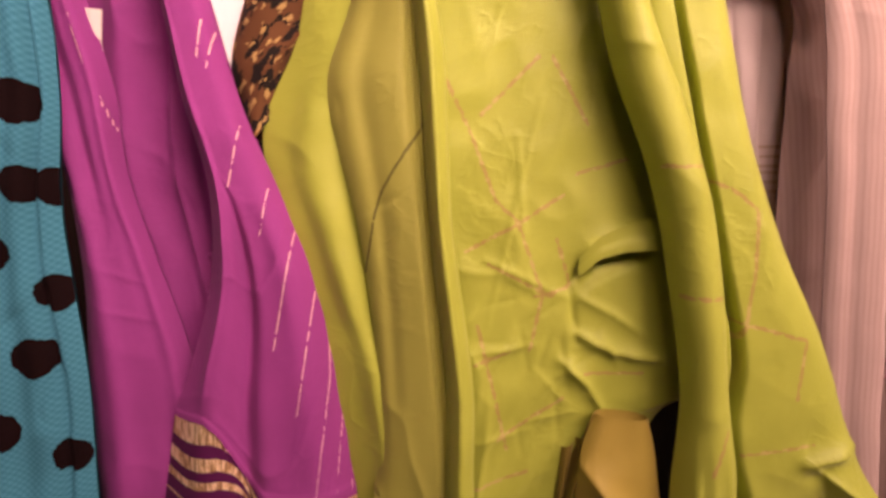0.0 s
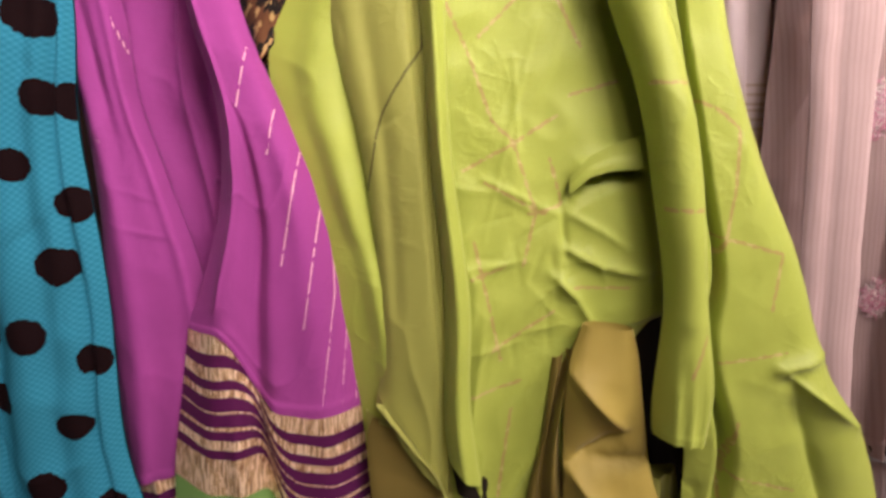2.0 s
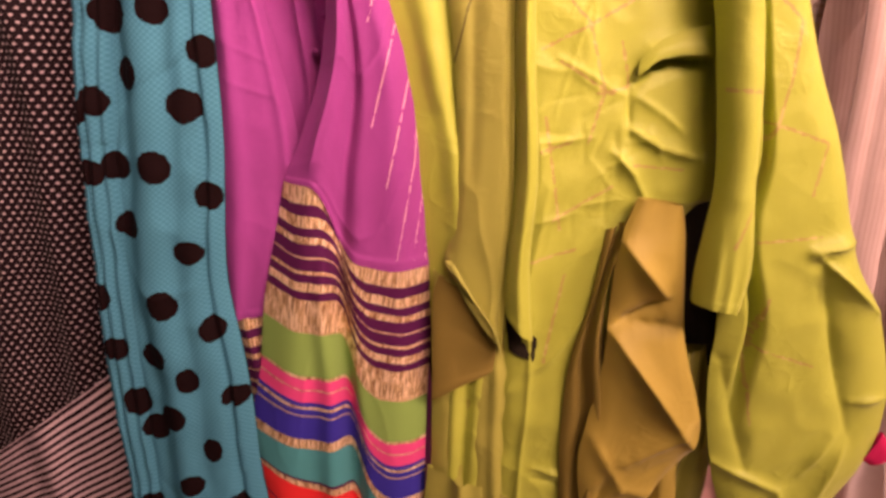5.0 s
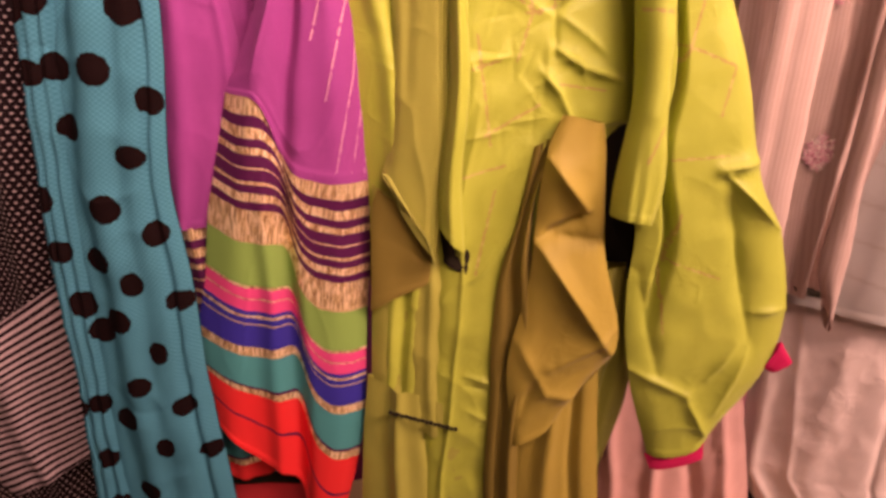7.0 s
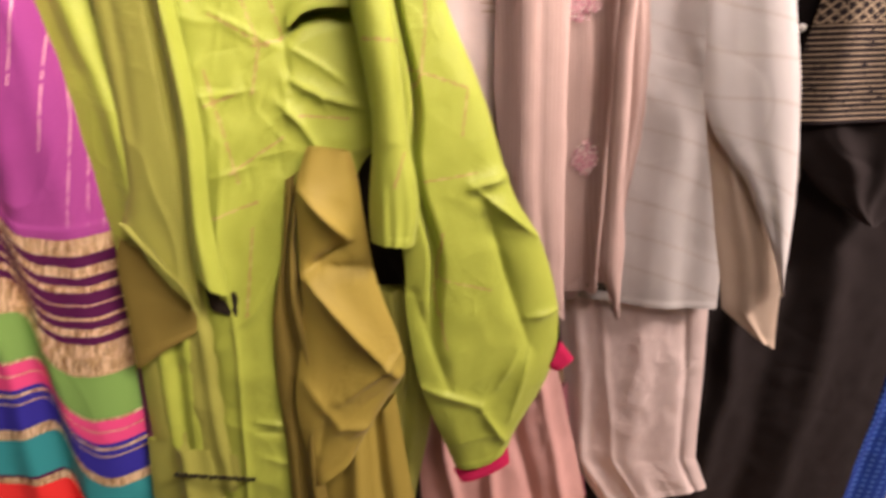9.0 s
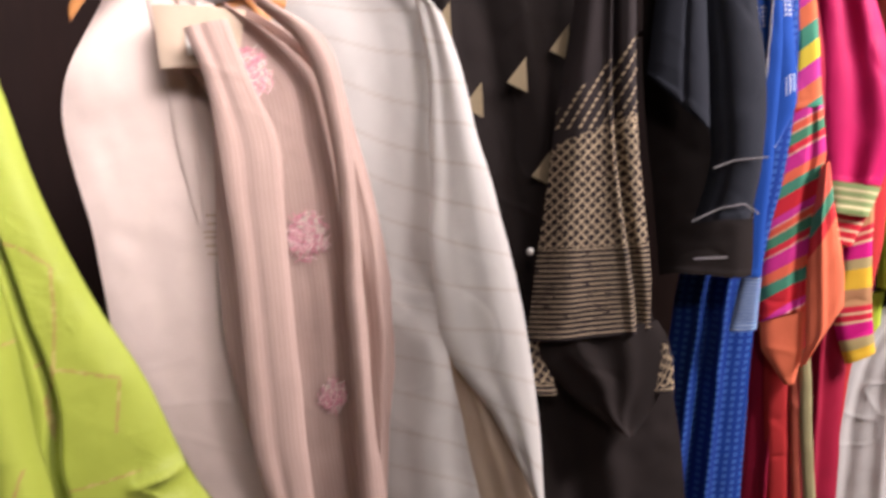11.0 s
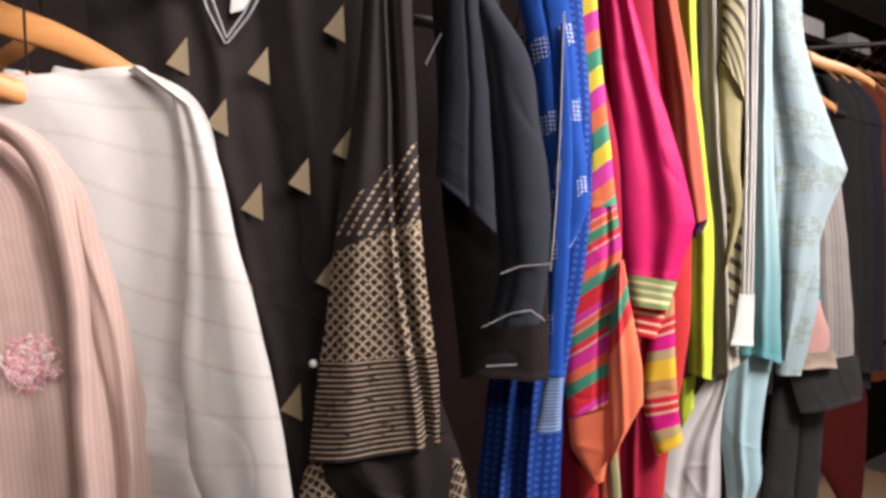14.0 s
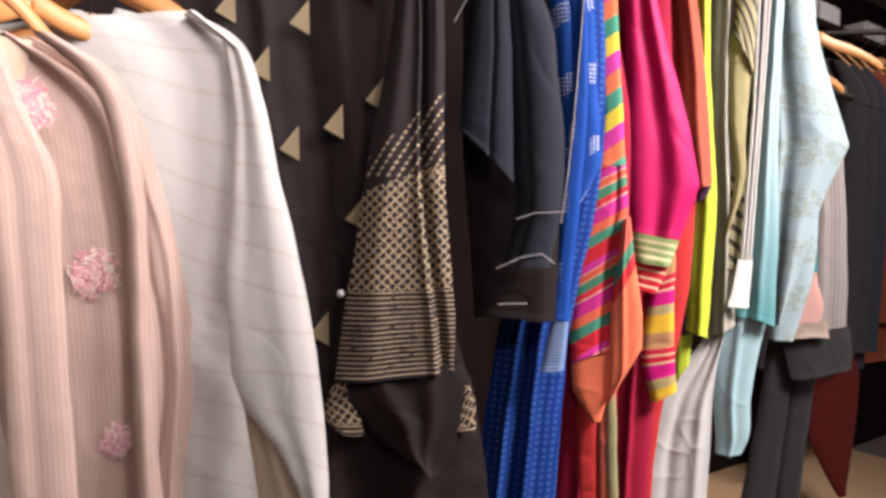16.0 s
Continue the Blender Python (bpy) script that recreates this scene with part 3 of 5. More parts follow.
def hanger(plane, u, v, w=0.0, half=0.185, drop=0.07, thick=1.0, label="varnished wooden clothes hanger with a dark hook on the rail"):
    """A curved flat wooden hanger; (u, v) is the top of its arms; the hook goes up and back over the rail."""
    th = tagged(new("wooden_hanger"), label, "hanger", "hangers on the rail")
    n = 26
    for side in (-1, 1):
        bm = bmesh.new()
        rings = []
        for i in range(n + 1):
            f = i / n
            cu, cv = u + side * half * f, v - drop * (0.55 * f + 0.45 * f ** 2.4) + 0.012 * math.exp(-(f * 7) ** 2)
            cw = w - 0.028 * f ** 2
            hh, tt = 0.019 * thick * (1 - 0.35 * f), 0.0065 * (1 - 0.1 * f)
            ring = [bm.verts.new(at(plane, cu, cv + hh * math.sin(a), cw + tt * math.cos(a) * (1.15 if k % 2 else 1.0)))
                    for k, a in enumerate(np.linspace(0, 2 * math.pi, 12, endpoint=False))]
            rings.append(ring)
        for a, b in zip(rings, rings[1:]):
            for k in range(12):
                bm.faces.new((a[k], a[(k + 1) % 12], b[(k + 1) % 12], b[k]))
        bm.faces.new(rings[-1]), bm.faces.new(rings[0][::-1])
        bmesh.ops.recalc_face_normals(bm, faces=bm.faces[:])
        part("arm", bm, M_WOOD, th, smooth=True)
    top = at(plane, u, v + 0.012, w)
    rail = Vector((top.x, RAIL_Y, RAIL_Z))
    pts = [top + (Vector((top.x, RAIL_Y - 0.014, RAIL_Z - 0.02)) - top) * f for f in (0, 0.35, 0.7, 1.0)]
    pts += [rail + Vector((0, -0.0155 * math.cos(a), 0.0155 * math.sin(a))) for a in np.linspace(0, 2.9, 9)]
    tube("hook", pts, 0.0017, M_IRON, th, "dark steel hook")
    return th

# ---- the shop ----
def structure(ob, label, category):
    return tagged(ob, label, category, kind="structure")


structure(box("floor", (-3.2, -2.6, -0.1), (6.2, 2.4, 0.0), M_FLOOR), "grey-brown polished stone shop floor", "floor")
structure(box("ceiling", (-3.2, -2.6, 2.8), (6.2, 2.4, 2.9), M_PLASTER), "plain warm white plaster ceiling", "ceiling")
structure(box("wall_north", (-3.2, 1.45, 0.0), (6.2, 1.57, 2.8), M_PANEL), "dark brown wooden panel wall behind the rails", "wall")
structure(box("wall_south", (-3.2, -2.72, 0.0), (6.2, -2.6, 2.8), M_PLASTER), "plain warm plaster wall", "wall")
structure(box("wall_west", (-3.32, -2.6, 0.0), (-3.2, 1.45, 2.8), M_PLASTER), "plain warm plaster wall", "wall")
structure(box("wall_east", (6.2, -2.6, 0.0), (6.32, 1.45, 2.8), M_PANEL), "dark brown wooden end wall", "wall")
structure(box("plinth", (-1.4, 0.50, 0.0), (4.2, 1.45, 0.14), M_PLINTH, bevel=0.004), "low light plywood plinth under the clothes rails", "plinth")

rail = tagged(new("clothes_rail"), "dark metal clothes rail on brackets along the wall", "clothes rail")
tube("bar", [(-1.2, RAIL_Y, RAIL_Z), (2.75, RAIL_Y, RAIL_Z)], 0.0125, M_IRON, rail)
for bx in (-1.1, 0.35, 1.75, 2.7):
    tube("bracket", [(bx, 1.455, RAIL_Z + 0.03), (bx, RAIL_Y, RAIL_Z + 0.03), (bx, RAIL_Y, RAIL_Z)], 0.009, M_IRON, rail)

# ---- black dotted kurta ----
g = thing("kurta", "dotted", 0, 1.6, "black kurta with tiny white dots and a striped border", "kurta", "clothes on the rail")
drape("body", g, "dotted", [(-0.202, 1.455, 0.014, 1.456), (-0.244, 1.26, 0.002, 1.264), (-0.269, 1.092, 0.017, 1.1), (-0.299, 0.891, 0.028, 0.905), (-0.291, 0.776, 0.013, 0.794), (-0.357, 0.477, 0.022, 0.5), (-0.46, 0.018, 0.008, 0.049)], M_DOTTED, depth=0.03,
      folds=[(0.75, 0.8, 0.05, 0.012), (0.55, 0.5, 0.08, 0.014), (0.3, 0.3, 0.07, 0.012)], wrinkle=0.004)
drape("sleeve_border", g, "dotted", [(-0.194, 0.691, -0.01, 0.826), (-0.187, 0.657, -0.009, 0.768), (-0.184, 0.604, -0.005, 0.703), (-0.173, 0.548, -0.004, 0.633), (-0.122, 0.492, -0.009, 0.567)], M_LINED, w=0.03, depth=0.012, folds=[(0.5, 0.55, 0.1, 0.008)], step=0.004,
      label="black and white striped border")
hanger("dotted", -0.05, 1.60)

# ---- turquoise kurta with large dots ----
SPOTS = [(0.058, 1.332), (0.07, 1.27), (0.052, 1.274), (0.025, 1.224), (-0.015, 1.219), (-0.005, 1.169), (-0.037, 1.144), (-0.059, 1.133), (0.042, 1.141), (0.06, 1.19), (-0.027, 1.084), (-0.05, 1.077), (0.011, 1.084), (0.055, 1.055), (-0.022, 1.025), (0.032, 0.998), (0.003, 0.942), (-0.06, 0.949), (0.049, 0.914), (-0.053, 0.89), (-0.013, 0.882), (0.02, 0.855), (-0.039, 0.83), (0.065, 0.832), (-0.021, 0.794), (0.038, 0.767), (-0.037, 0.824), (0.013, 0.723), (0, 0.81), (-0.062, 0.69), (-0.037, 0.696), (0.06, 0.692), (-0.008, 0.673), (0.034, 0.633), (-0.039, 0.615), (0.084, 0.622), (0.007, 0.564), (-0.032, 0.543)]


def spots(S, Q, U, V):
    """Round blots, a little uneven; the narrow ones run into a fold."""
    m = np.zeros_like(U)
    for k, (a, b) in enumerate(SPOTS):
        rx, ry = 0.0148 - 0.0012 * ((k * 7) % 4), 0.0160 - 0.0010 * ((k * 5) % 4)
        m = np.maximum(m, np.clip(1.0 - 0.5 * np.hypot((U - a) / rx, (V - b) / ry) ** 3, 0, 1))
    return m


g = thing("kurta", "teal", 0, 1.6, "turquoise seersucker kurta with large black dots", "kurta", "clothes on the rail")
drape("body", g, "teal", [(-0.016, 1.523, 0.075, 1.521), (0.016, 1.389, 0.082, 1.368), (-0.024, 1.259, 0.069, 1.26), (-0.041, 1.11, 0.069, 1.113), (-0.055, 0.959, 0.063, 0.964), (-0.049, 0.854, 0.075, 0.862), (-0.05, 0.725, 0.084, 0.733), (-0.051, 0.558, 0.102, 0.567), (-0.013, 0.214, 0.151, 0.225)], M_TEAL, w=0.0, depth=0.03, step=0.0025,
      folds=[(0.45, 0.45, 0.25, 0.010), (0.86, 0.84, -0.04, -0.012), (0.18, 0.34, 0.09, -0.007), (0.66, 0.52, 0.10, -0.006)], wrinkle=0.003, crumple=0.0022, marks=spots, flat=True)
drape("sleeve", g, "teal", [(-0.044, 1.516, 0.023, 1.515), (-0.019, 1.387, 0.037, 1.367), (-0.045, 1.257, -0.007, 1.257), (-0.062, 1.112, -0.024, 1.113), (-0.068, 0.965, -0.032, 0.967), (-0.071, 0.86, -0.03, 0.862), (-0.066, 0.734, -0.028, 0.737), (-0.067, 0.571, -0.022, 0.574), (-0.08, 0.233, -0.004, 0.238)], M_TEAL, w=0.012, depth=0.026, step=0.0025,
      folds=[(0.35, 0.4, -0.06, -0.008), (0.7, 0.66, 0.10, -0.006)], wrinkle=0.003, crumple=0.0022, marks=spots, flat=True)
hanger("teal", -0.02, 1.58)

# ---- magenta kurta with woven border ----
def threads(lines, wide=0.0017):
    """Metal-thread lines between two places of the plane."""
    def f(S, Q, U, V):
        m = np.zeros_like(U)
        for a, b, c, d in lines:
            n = math.hypot(c - a, d - b)
            along, off = ((U - a) * (c - a) + (V - b) * (d - b)) / n, np.abs((U - a) * (d - b) - (V - b) * (c - a)) / n
            m = np.maximum(m, np.clip(1.25 - off / wide, 0, 1) * (along > 0) * (along < n))
        return m
    return f


g = thing("kurta", "purple", 0, 1.6, "magenta cotton kurta with gold lines and a striped zari border", "kurta", "clothes on the rail")
drape("back_panel", g, "purple", [(-0.165, 1.537, -0.008, 1.542), (-0.158, 1.427, -0.023, 1.427), (-0.168, 1.286, -0.032, 1.283), (-0.150, 1.15, -0.02, 1.143), (-0.195, 1.02, -0.034, 1.019), (-0.197, 0.819, 0.017, 0.812), (-0.179, 0.776, 0.074, 0.773), (-0.176, 0.467, 0.091, 0.45)], M_PURPLE, w=-0.05, depth=0.012,
      folds=[(0.3, 0.4, 0.1, 0.01), (0.62, 0.66, -0.05, 0.010), (0.78, 0.74, 0.05, -0.012)], wrinkle=0.005, crumple=0.003, step=0.003)
for bu, bv in ((-0.062, 1.374), (-0.06, 1.342), (-0.053, 1.303), (-0.049, 1.273), (-0.05, 1.232), (-0.06, 1.194)):
    bm = bmesh.new()
    bmesh.ops.create_uvsphere(bm, u_segments=10, v_segments=6, radius=0.0042)
    bmesh.ops.translate(bm, verts=bm.verts, vec=at("purple", bu, bv, -0.034))
    part("button", bm, M_PURPLE, g, smooth=True)
drape("front_panel", g, "purple", [(-0.203, 1.526, -0.145, 1.527), (-0.194, 1.422, -0.129, 1.422), (-0.178, 1.346, -0.116, 1.343), (-0.163, 1.274, -0.114, 1.28), (-0.161, 1.201, -0.1, 1.206), (-0.168, 1.097, -0.078, 1.099), (-0.173, 0.988, -0.084, 0.987), (-0.170, 0.899, -0.113, 0.905)], M_PURPLE, w=0.0, depth=0.026,
      folds=[(0.55, 0.5, 0.10, -0.006, 0.0, 0.5), (0.86, 0.9, 0.08, 0.006), (0.25, 0.3, 0.12, 0.004)], wrinkle=0.003, crumple=0.0012, step=0.0022, flat=True,
      marks=threads([(-0.122, 1.342, -0.115, 1.31), (-0.088, 1.209, -0.092, 1.191), (-0.08, 1.168, -0.08, 1.144), (-0.15, 1.245, -0.143, 1.236), (-0.135, 1.402, -0.129, 1.363)]))
drape("front_border", g, "purple", [(-0.169, 0.899, -0.118, 0.905), (-0.165, 0.819, -0.102, 0.819), (-0.155, 0.72, -0.093, 0.718), (-0.149, 0.531, -0.061, 0.527)], M_BORDER, w=0.0, depth=0.018, step=0.003, folds=[(0.5, 0.55, 0.14, 0.008)], wrinkle=0.002,
      label="purple and gold striped woven border")
SLEEVE_SAG = [(-0.45, 0.0), (0.0, -0.006), (0.2, -0.022), (0.27, -0.012), (0.36, 0.032), (0.46, 0.042), (0.68, 0.030), (1.0, 0.0)]
drape("sleeve", g, "purple", [(-0.073, 1.53, -0.043, 1.53), (-0.067, 1.417, -0.029, 1.417), (-0.058, 1.346, -0.014, 1.346), (-0.044, 1.265, 0.012, 1.265), (-0.049, 1.182, 0.041, 1.181), (-0.078, 1.087, 0.059, 1.087), (-0.088, 1.067, 0.067, 0.999), (-0.091, 1.055, 0.069, 0.968)], M_PURPLE, w=0.02, depth=0.026,
      folds=[(0.22, 0.16, -0.06, 0.006, 0.2, 0.98), (0.2, 0.2, 0.10, 0.006, 0.5, 1.2), (0.36, 0.36, 0.06, -0.012, 0.5, 1.2), (0.76, 0.76, 0.12, 0.005, 0.5, 1.2)], sag=SLEEVE_SAG, easing=True, wrinkle=0.002, crumple=0.0010, hem=0.0, step=0.0020, flat=True,
      marks=threads([(-0.011, 1.313, -0.024, 1.263), (0.007, 1.262, -0.003, 1.22), (0.025, 1.223, 0.001, 1.121), (0.039, 1.17, 0.016, 1.057), (0.049, 1.147, 0.047, 1.089), (0.047, 1.089, 0.028, 0.978), (0.057, 1.058, 0.046, 0.976), (0.065, 1.021, 0.06, 0.973), (-0.032, 1.394, -0.038, 1.365), (-0.024, 1.386, -0.032, 1.356)]))
drape("sleeve_border", g, "purple", [(-0.091, 1.055, 0.069, 0.968), (-0.118, 0.932, 0.068, 0.845), (-0.131, 0.832, 0.066, 0.741), (-0.146, 0.752, 0.067, 0.655), (-0.145, 0.708, 0.051, 0.553), (-0.139, 0.655, 0.029, 0.466)], M_BORDER, w=0.0205, depth=0.028, step=0.0025,
      folds=[(0.2, 0.22, 0.10, 0.006), (0.36, 0.70, 0.06, -0.012), (0.40, 0.74, 0.05, -0.010, 0.1, 1.1), (0.30, 0.58, 0.06, 0.008, 0.1, 1.1), (0.76, 0.86, 0.12, 0.005)], sag=SLEEVE_SAG, slide=0.42, wrinkle=0.002, tilt=0.01, hem=0.0, label="gold, purple, green, blue and red striped woven border")
drape("hem_inside", g, "purple", [(-0.141, 0.606, -0.004, 0.569), (-0.139, 0.528, 0.003, 0.507)], M_AQUA, w=-0.005, depth=0.006, label="teal inside of the sleeve hem")
drape("hem_inside", g, "purple", [(-0.141, 0.517, 0.012, 0.502), (-0.139, 0.46, 0.021, 0.437), (-0.134, 0.393, 0.021, 0.367)], M_RED, w=-0.008, depth=0.006, label="red inside of the sleeve hem")
drape("hem_inside", g, "purple", [(-0.144, 0.525, 0.003, 0.506), (-0.141, 0.507, 0.003, 0.487)], M_TRIM_SHADE, w=-0.0035, depth=0.002, label="black edging inside the hem")
drape("inner_sleeve", g, "purple", [(0.052, 0.846, 0.063, 0.87), (0.055, 0.772, 0.077, 0.771), (0.053, 0.702, 0.082, 0.7), (0.033, 0.667, 0.076, 0.668)], M_PURPLE, w=0.004, depth=0.006)
drape("collar_lining", g, "purple", [(-0.144, 1.408, -0.117, 1.408), (-0.137, 1.383, -0.121, 1.379), (-0.129, 1.364, -0.117, 1.355), (-0.126, 1.343, -0.123, 1.337)], M_CREAM, w=0.0, depth=0.006, wrinkle=0.002, sharp=True, label="pale lining turned out at the neck")
hanger("purple", -0.04, 1.60)

# ---- green silk kurta ----
g = thing("kurta", "green", 0, 1.6, "lime green silk kurta with thread checks and olive sleeves", "kurta", "clothes on the rail")
def stitches(paths, wide=0.0026):
    """Sewn lines along paths in the plane."""
    return threads([(*a, *b) for path in paths for a, b in zip(path, path[1:])], wide)


rng = random.Random(11)
PUCKERS = []
for i in range(30):
    a, r0, r1 = rng.uniform(0, 2 * math.pi), rng.uniform(0.004, 0.03), rng.uniform(0.025, 0.05)
    cu, cv = (rng.uniform(-0.07, 0.04), rng.uniform(1.05, 1.17))
    PUCKERS.append((cu + r0 * math.cos(a), cv + r0 * math.sin(a), cu + (r0 + r1) * math.cos(a + 0.3), cv + (r0 + r1) * math.sin(a + 0.3), 0.0022, rng.choice((-0.0014, 0.0014, 0.0022))))
ARCH = [(0.013, 1.176, 0.022, 1.192), (0.022, 1.192, 0.041, 1.199), (0.041, 1.199, 0.080, 1.199)]
BODY_CREASES = PUCKERS + [c + (0.0055, -0.019) for c in ARCH] + [(a, b + 0.014, c, d + 0.014, 0.0055, 0.010) for a, b, c, d in ARCH] + [
    (0.012, 1.129, 0.043, 1.112, 0.0042, 0.010), (0.043, 1.112, 0.090, 1.100, 0.0042, 0.010), (0.015, 1.161, 0.046, 1.143, 0.0030, 0.005), (0.046, 1.143, 0.066, 1.128, 0.0030, 0.005),
    (-0.001, 1.104, 0.020, 1.083, 0.0050, 0.010), (0.020, 1.083, 0.038, 1.053, 0.0050, 0.009), (-0.065, 1.137, -0.021, 1.329, 0.0014, 0.0016), (-0.065, 1.196, 0.005, 1.160, 0.0035, 0.0035),
    (-0.04, 1.30, -0.034, 1.22, 0.0022, 0.0022), (0.03, 1.051, 0.002, 1.012, 0.005, 0.007), (-0.07, 1.10, -0.046, 1.124, 0.004, 0.004), (-0.10, 1.02, -0.03, 1.04, 0.003, 0.003),
    (0.012, 1.120, 0.006, 1.172, 0.0035, -0.006), (-0.055, 0.715, -0.015, 0.705, 0.004, 0.006), (-0.055, 0.70, -0.012, 0.69, 0.003, -0.005), (-0.05, 0.66, -0.01, 0.64, 0.004, 0.004)]
BODY_THREADS = [[(-0.105, 1.37), (-0.097, 1.345), (-0.078, 1.304), (-0.058, 1.246), (-0.04, 1.229)], [(-0.02, 1.362), (-0.039, 1.344), (-0.07, 1.315)], [(-0.012, 1.36), (-0.002, 1.343), (0.019, 1.304)], [(0.008, 1.266), (0.054, 1.278)], [(0.0, 1.25), (-0.042, 1.225), (-0.086, 1.202)], [(-0.007, 1.214), (0.006, 1.17), (-0.027, 1.162)], [(-0.065, 1.193), (-0.01, 1.162)], [(-0.079, 1.102), (-0.044, 1.115)], [(0.017, 1.093), (0.074, 1.089)], [(-0.04, 1.229), (-0.018, 1.165), (-0.03, 1.11)], [(-0.075, 1.14), (-0.06, 1.07), (-0.05, 1.02)], [(-0.06, 1.03), (0.0, 1.07)], [(-0.085, 0.98), (-0.03, 1.0)], [(-0.04, 0.97), (-0.055, 0.86)]]
drape("body", g, "green", [(-0.192, 1.517, 0.044, 1.511), (-0.216, 1.385, 0.07, 1.404), (-0.252, 1.306, 0.089, 1.3), (-0.224, 1.180, 0.104, 1.178), (-0.206, 1.078, 0.118, 1.06), (-0.194, 1.0, 0.095, 1.047), (-0.185, 0.891, 0.06, 0.956), (-0.183, 0.815, 0.051, 0.796), (-0.18, 0.678, 0.031, 0.654), (-0.184, 0.522, 0.028, 0.535), (-0.166, 0.144, 0.088, 0.16)], M_GREEN, depth=0.025,
      step=0.0024, crumple=0.0013, wrinkle=0.0045, crinkle=0.0045, creases=BODY_CREASES, folds=[(0.12, 0.10, 0.035, 0.006, 0.1, 0.7), (0.20, 0.16, 0.03, -0.008, 0.1, 0.7), (0.42, 0.60, -0.03, 0.006, 0.3, 1.1), (0.30, 0.35, 0.06, -0.01)], marks=stitches(BODY_THREADS), flat=True)
drape("fold_lip", g, "green", [(0.012, 1.196, 0.090, 1.236), (0.011, 1.188, 0.091, 1.222), (0.011, 1.180, 0.092, 1.206)], M_GREEN, w=0.022, depth=0.008, step=0.0024, sag=[(0.0, 0.0), (0.2, -0.011), (0.45, -0.010), (0.8, -0.002), (1.0, 0.0)], wrinkle=0.001, hem=0.0, label="gathered lip of green silk")
drape("left_sleeve", g, "green", [(-0.160, 1.462, -0.128, 1.461), (-0.172, 1.40, -0.119, 1.394), (-0.192, 1.352, -0.116, 1.353), (-0.186, 1.29, -0.114, 1.29), (-0.174, 1.22, -0.112, 1.219), (-0.167, 1.15, -0.108, 1.15), (-0.164, 1.08, -0.104, 1.08), (-0.168, 1.0, -0.102, 0.985), (-0.172, 0.985, -0.103, 0.93), (-0.172, 0.976, -0.104, 0.878)], M_OLIVE, w=0.014, lean=0.016, depth=0.012,
      folds=[(0.45, 0.25, 0.12, -0.003, 0.1, 0.8), (0.92, 0.93, 0.05, -0.006)], wrinkle=0.0018, crumple=0.0009, step=0.0026, flat=True,
      marks=stitches([[(-0.114, 1.322), (-0.117, 1.306), (-0.130, 1.289), (-0.142, 1.272), (-0.152, 1.255), (-0.158, 1.238), (-0.164, 1.21), (-0.170, 1.186)]], 0.0017))
drape("sleeve_lip", g, "green", [(-0.170, 0.986, -0.160, 0.982), (-0.142, 0.946, -0.134, 0.938), (-0.118, 0.914, -0.109, 0.896), (-0.108, 0.892, -0.102, 0.874)], M_OLIVE, w=0.037, depth=0.008, step=0.003, wrinkle=0.001, hem=0.0, label="turned edge of the sleeve")
# inside of the sleeve: its shade lies in the darker lining colour
drape("left_sleeve_inside", g, "green", [(-0.179, 0.962, -0.107, 0.928), (-0.185, 0.939, -0.108, 0.886), (-0.183, 0.867, -0.107, 0.864), (-0.183, 0.805, -0.113, 0.848)], M_LINING_SHADE, w=0.018, depth=0.008, label="ochre inside of the sleeve with its shade painted in")
drape("left_placket", g, "green", [(-0.13, 1.48, -0.118, 1.48), (-0.119, 1.386, -0.096, 1.36), (-0.115, 1.323, -0.095, 1.318), (-0.112, 1.228, -0.093, 1.228), (-0.103, 1.08, -0.079, 1.079), (-0.106, 0.963, -0.079, 0.964), (-0.102, 0.924, -0.07, 0.897)], M_GREEN, w=0.032, depth=0.018,
      folds=[(0.5, 0.5, 0.2, 0.008)], wrinkle=0.0015, label="rolled bright green edge")
# darkness under the rolled edge, put in as a near-black piece
drape("left_placket_shade", g, "green", [(-0.103, 0.926, -0.067, 0.899), (-0.099, 0.904, -0.063, 0.888), (-0.094, 0.875, -0.063, 0.862)], M_TRIM_SHADE, w=0.018, depth=0.006)
drape("left_skirt", g, "green", [(-0.185, 0.965, -0.085, 0.93), (-0.184, 0.88, -0.080, 0.86), (-0.182, 0.782, -0.076, 0.788), (-0.178, 0.623, -0.06, 0.616)], M_OLIVE, w=0.006, depth=0.012, folds=[(0.35, 0.4, 0.1, -0.010, 0.0, 0.9), (0.75, 0.7, 0.06, 0.006)], crumple=0.0016, wrinkle=0.004)
drape("left_skirt_lower", g, "green", [(-0.186, 0.706, -0.056, 0.66), (-0.189, 0.535, -0.023, 0.545), (-0.175, 0.166, 0.028, 0.179)], M_OLIVE, w=0.012, depth=0.012, folds=[(0.3, 0.35, 0.06, 0.012), (0.6, 0.6, 0.05, -0.014)], wrinkle=0.004)
TRIM = [(-0.152, 0.665), (-0.109, 0.654), (-0.064, 0.643)]
for i in range(17):
    f = i / 16
    bm = bmesh.new()
    bmesh.ops.create_icosphere(bm, subdivisions=1, radius=0.0034)
    a, b = TRIM[0], TRIM[2]
    bmesh.ops.translate(bm, verts=bm.verts, vec=at("green", a[0] + (b[0] - a[0]) * f, a[1] + (b[1] - a[1]) * f - 0.001 * (i % 2), 0.036))
    part("bobble", bm, M_TRIM_SHADE, g, "small dark bobble of the lace edge" if i == 0 else "", True)
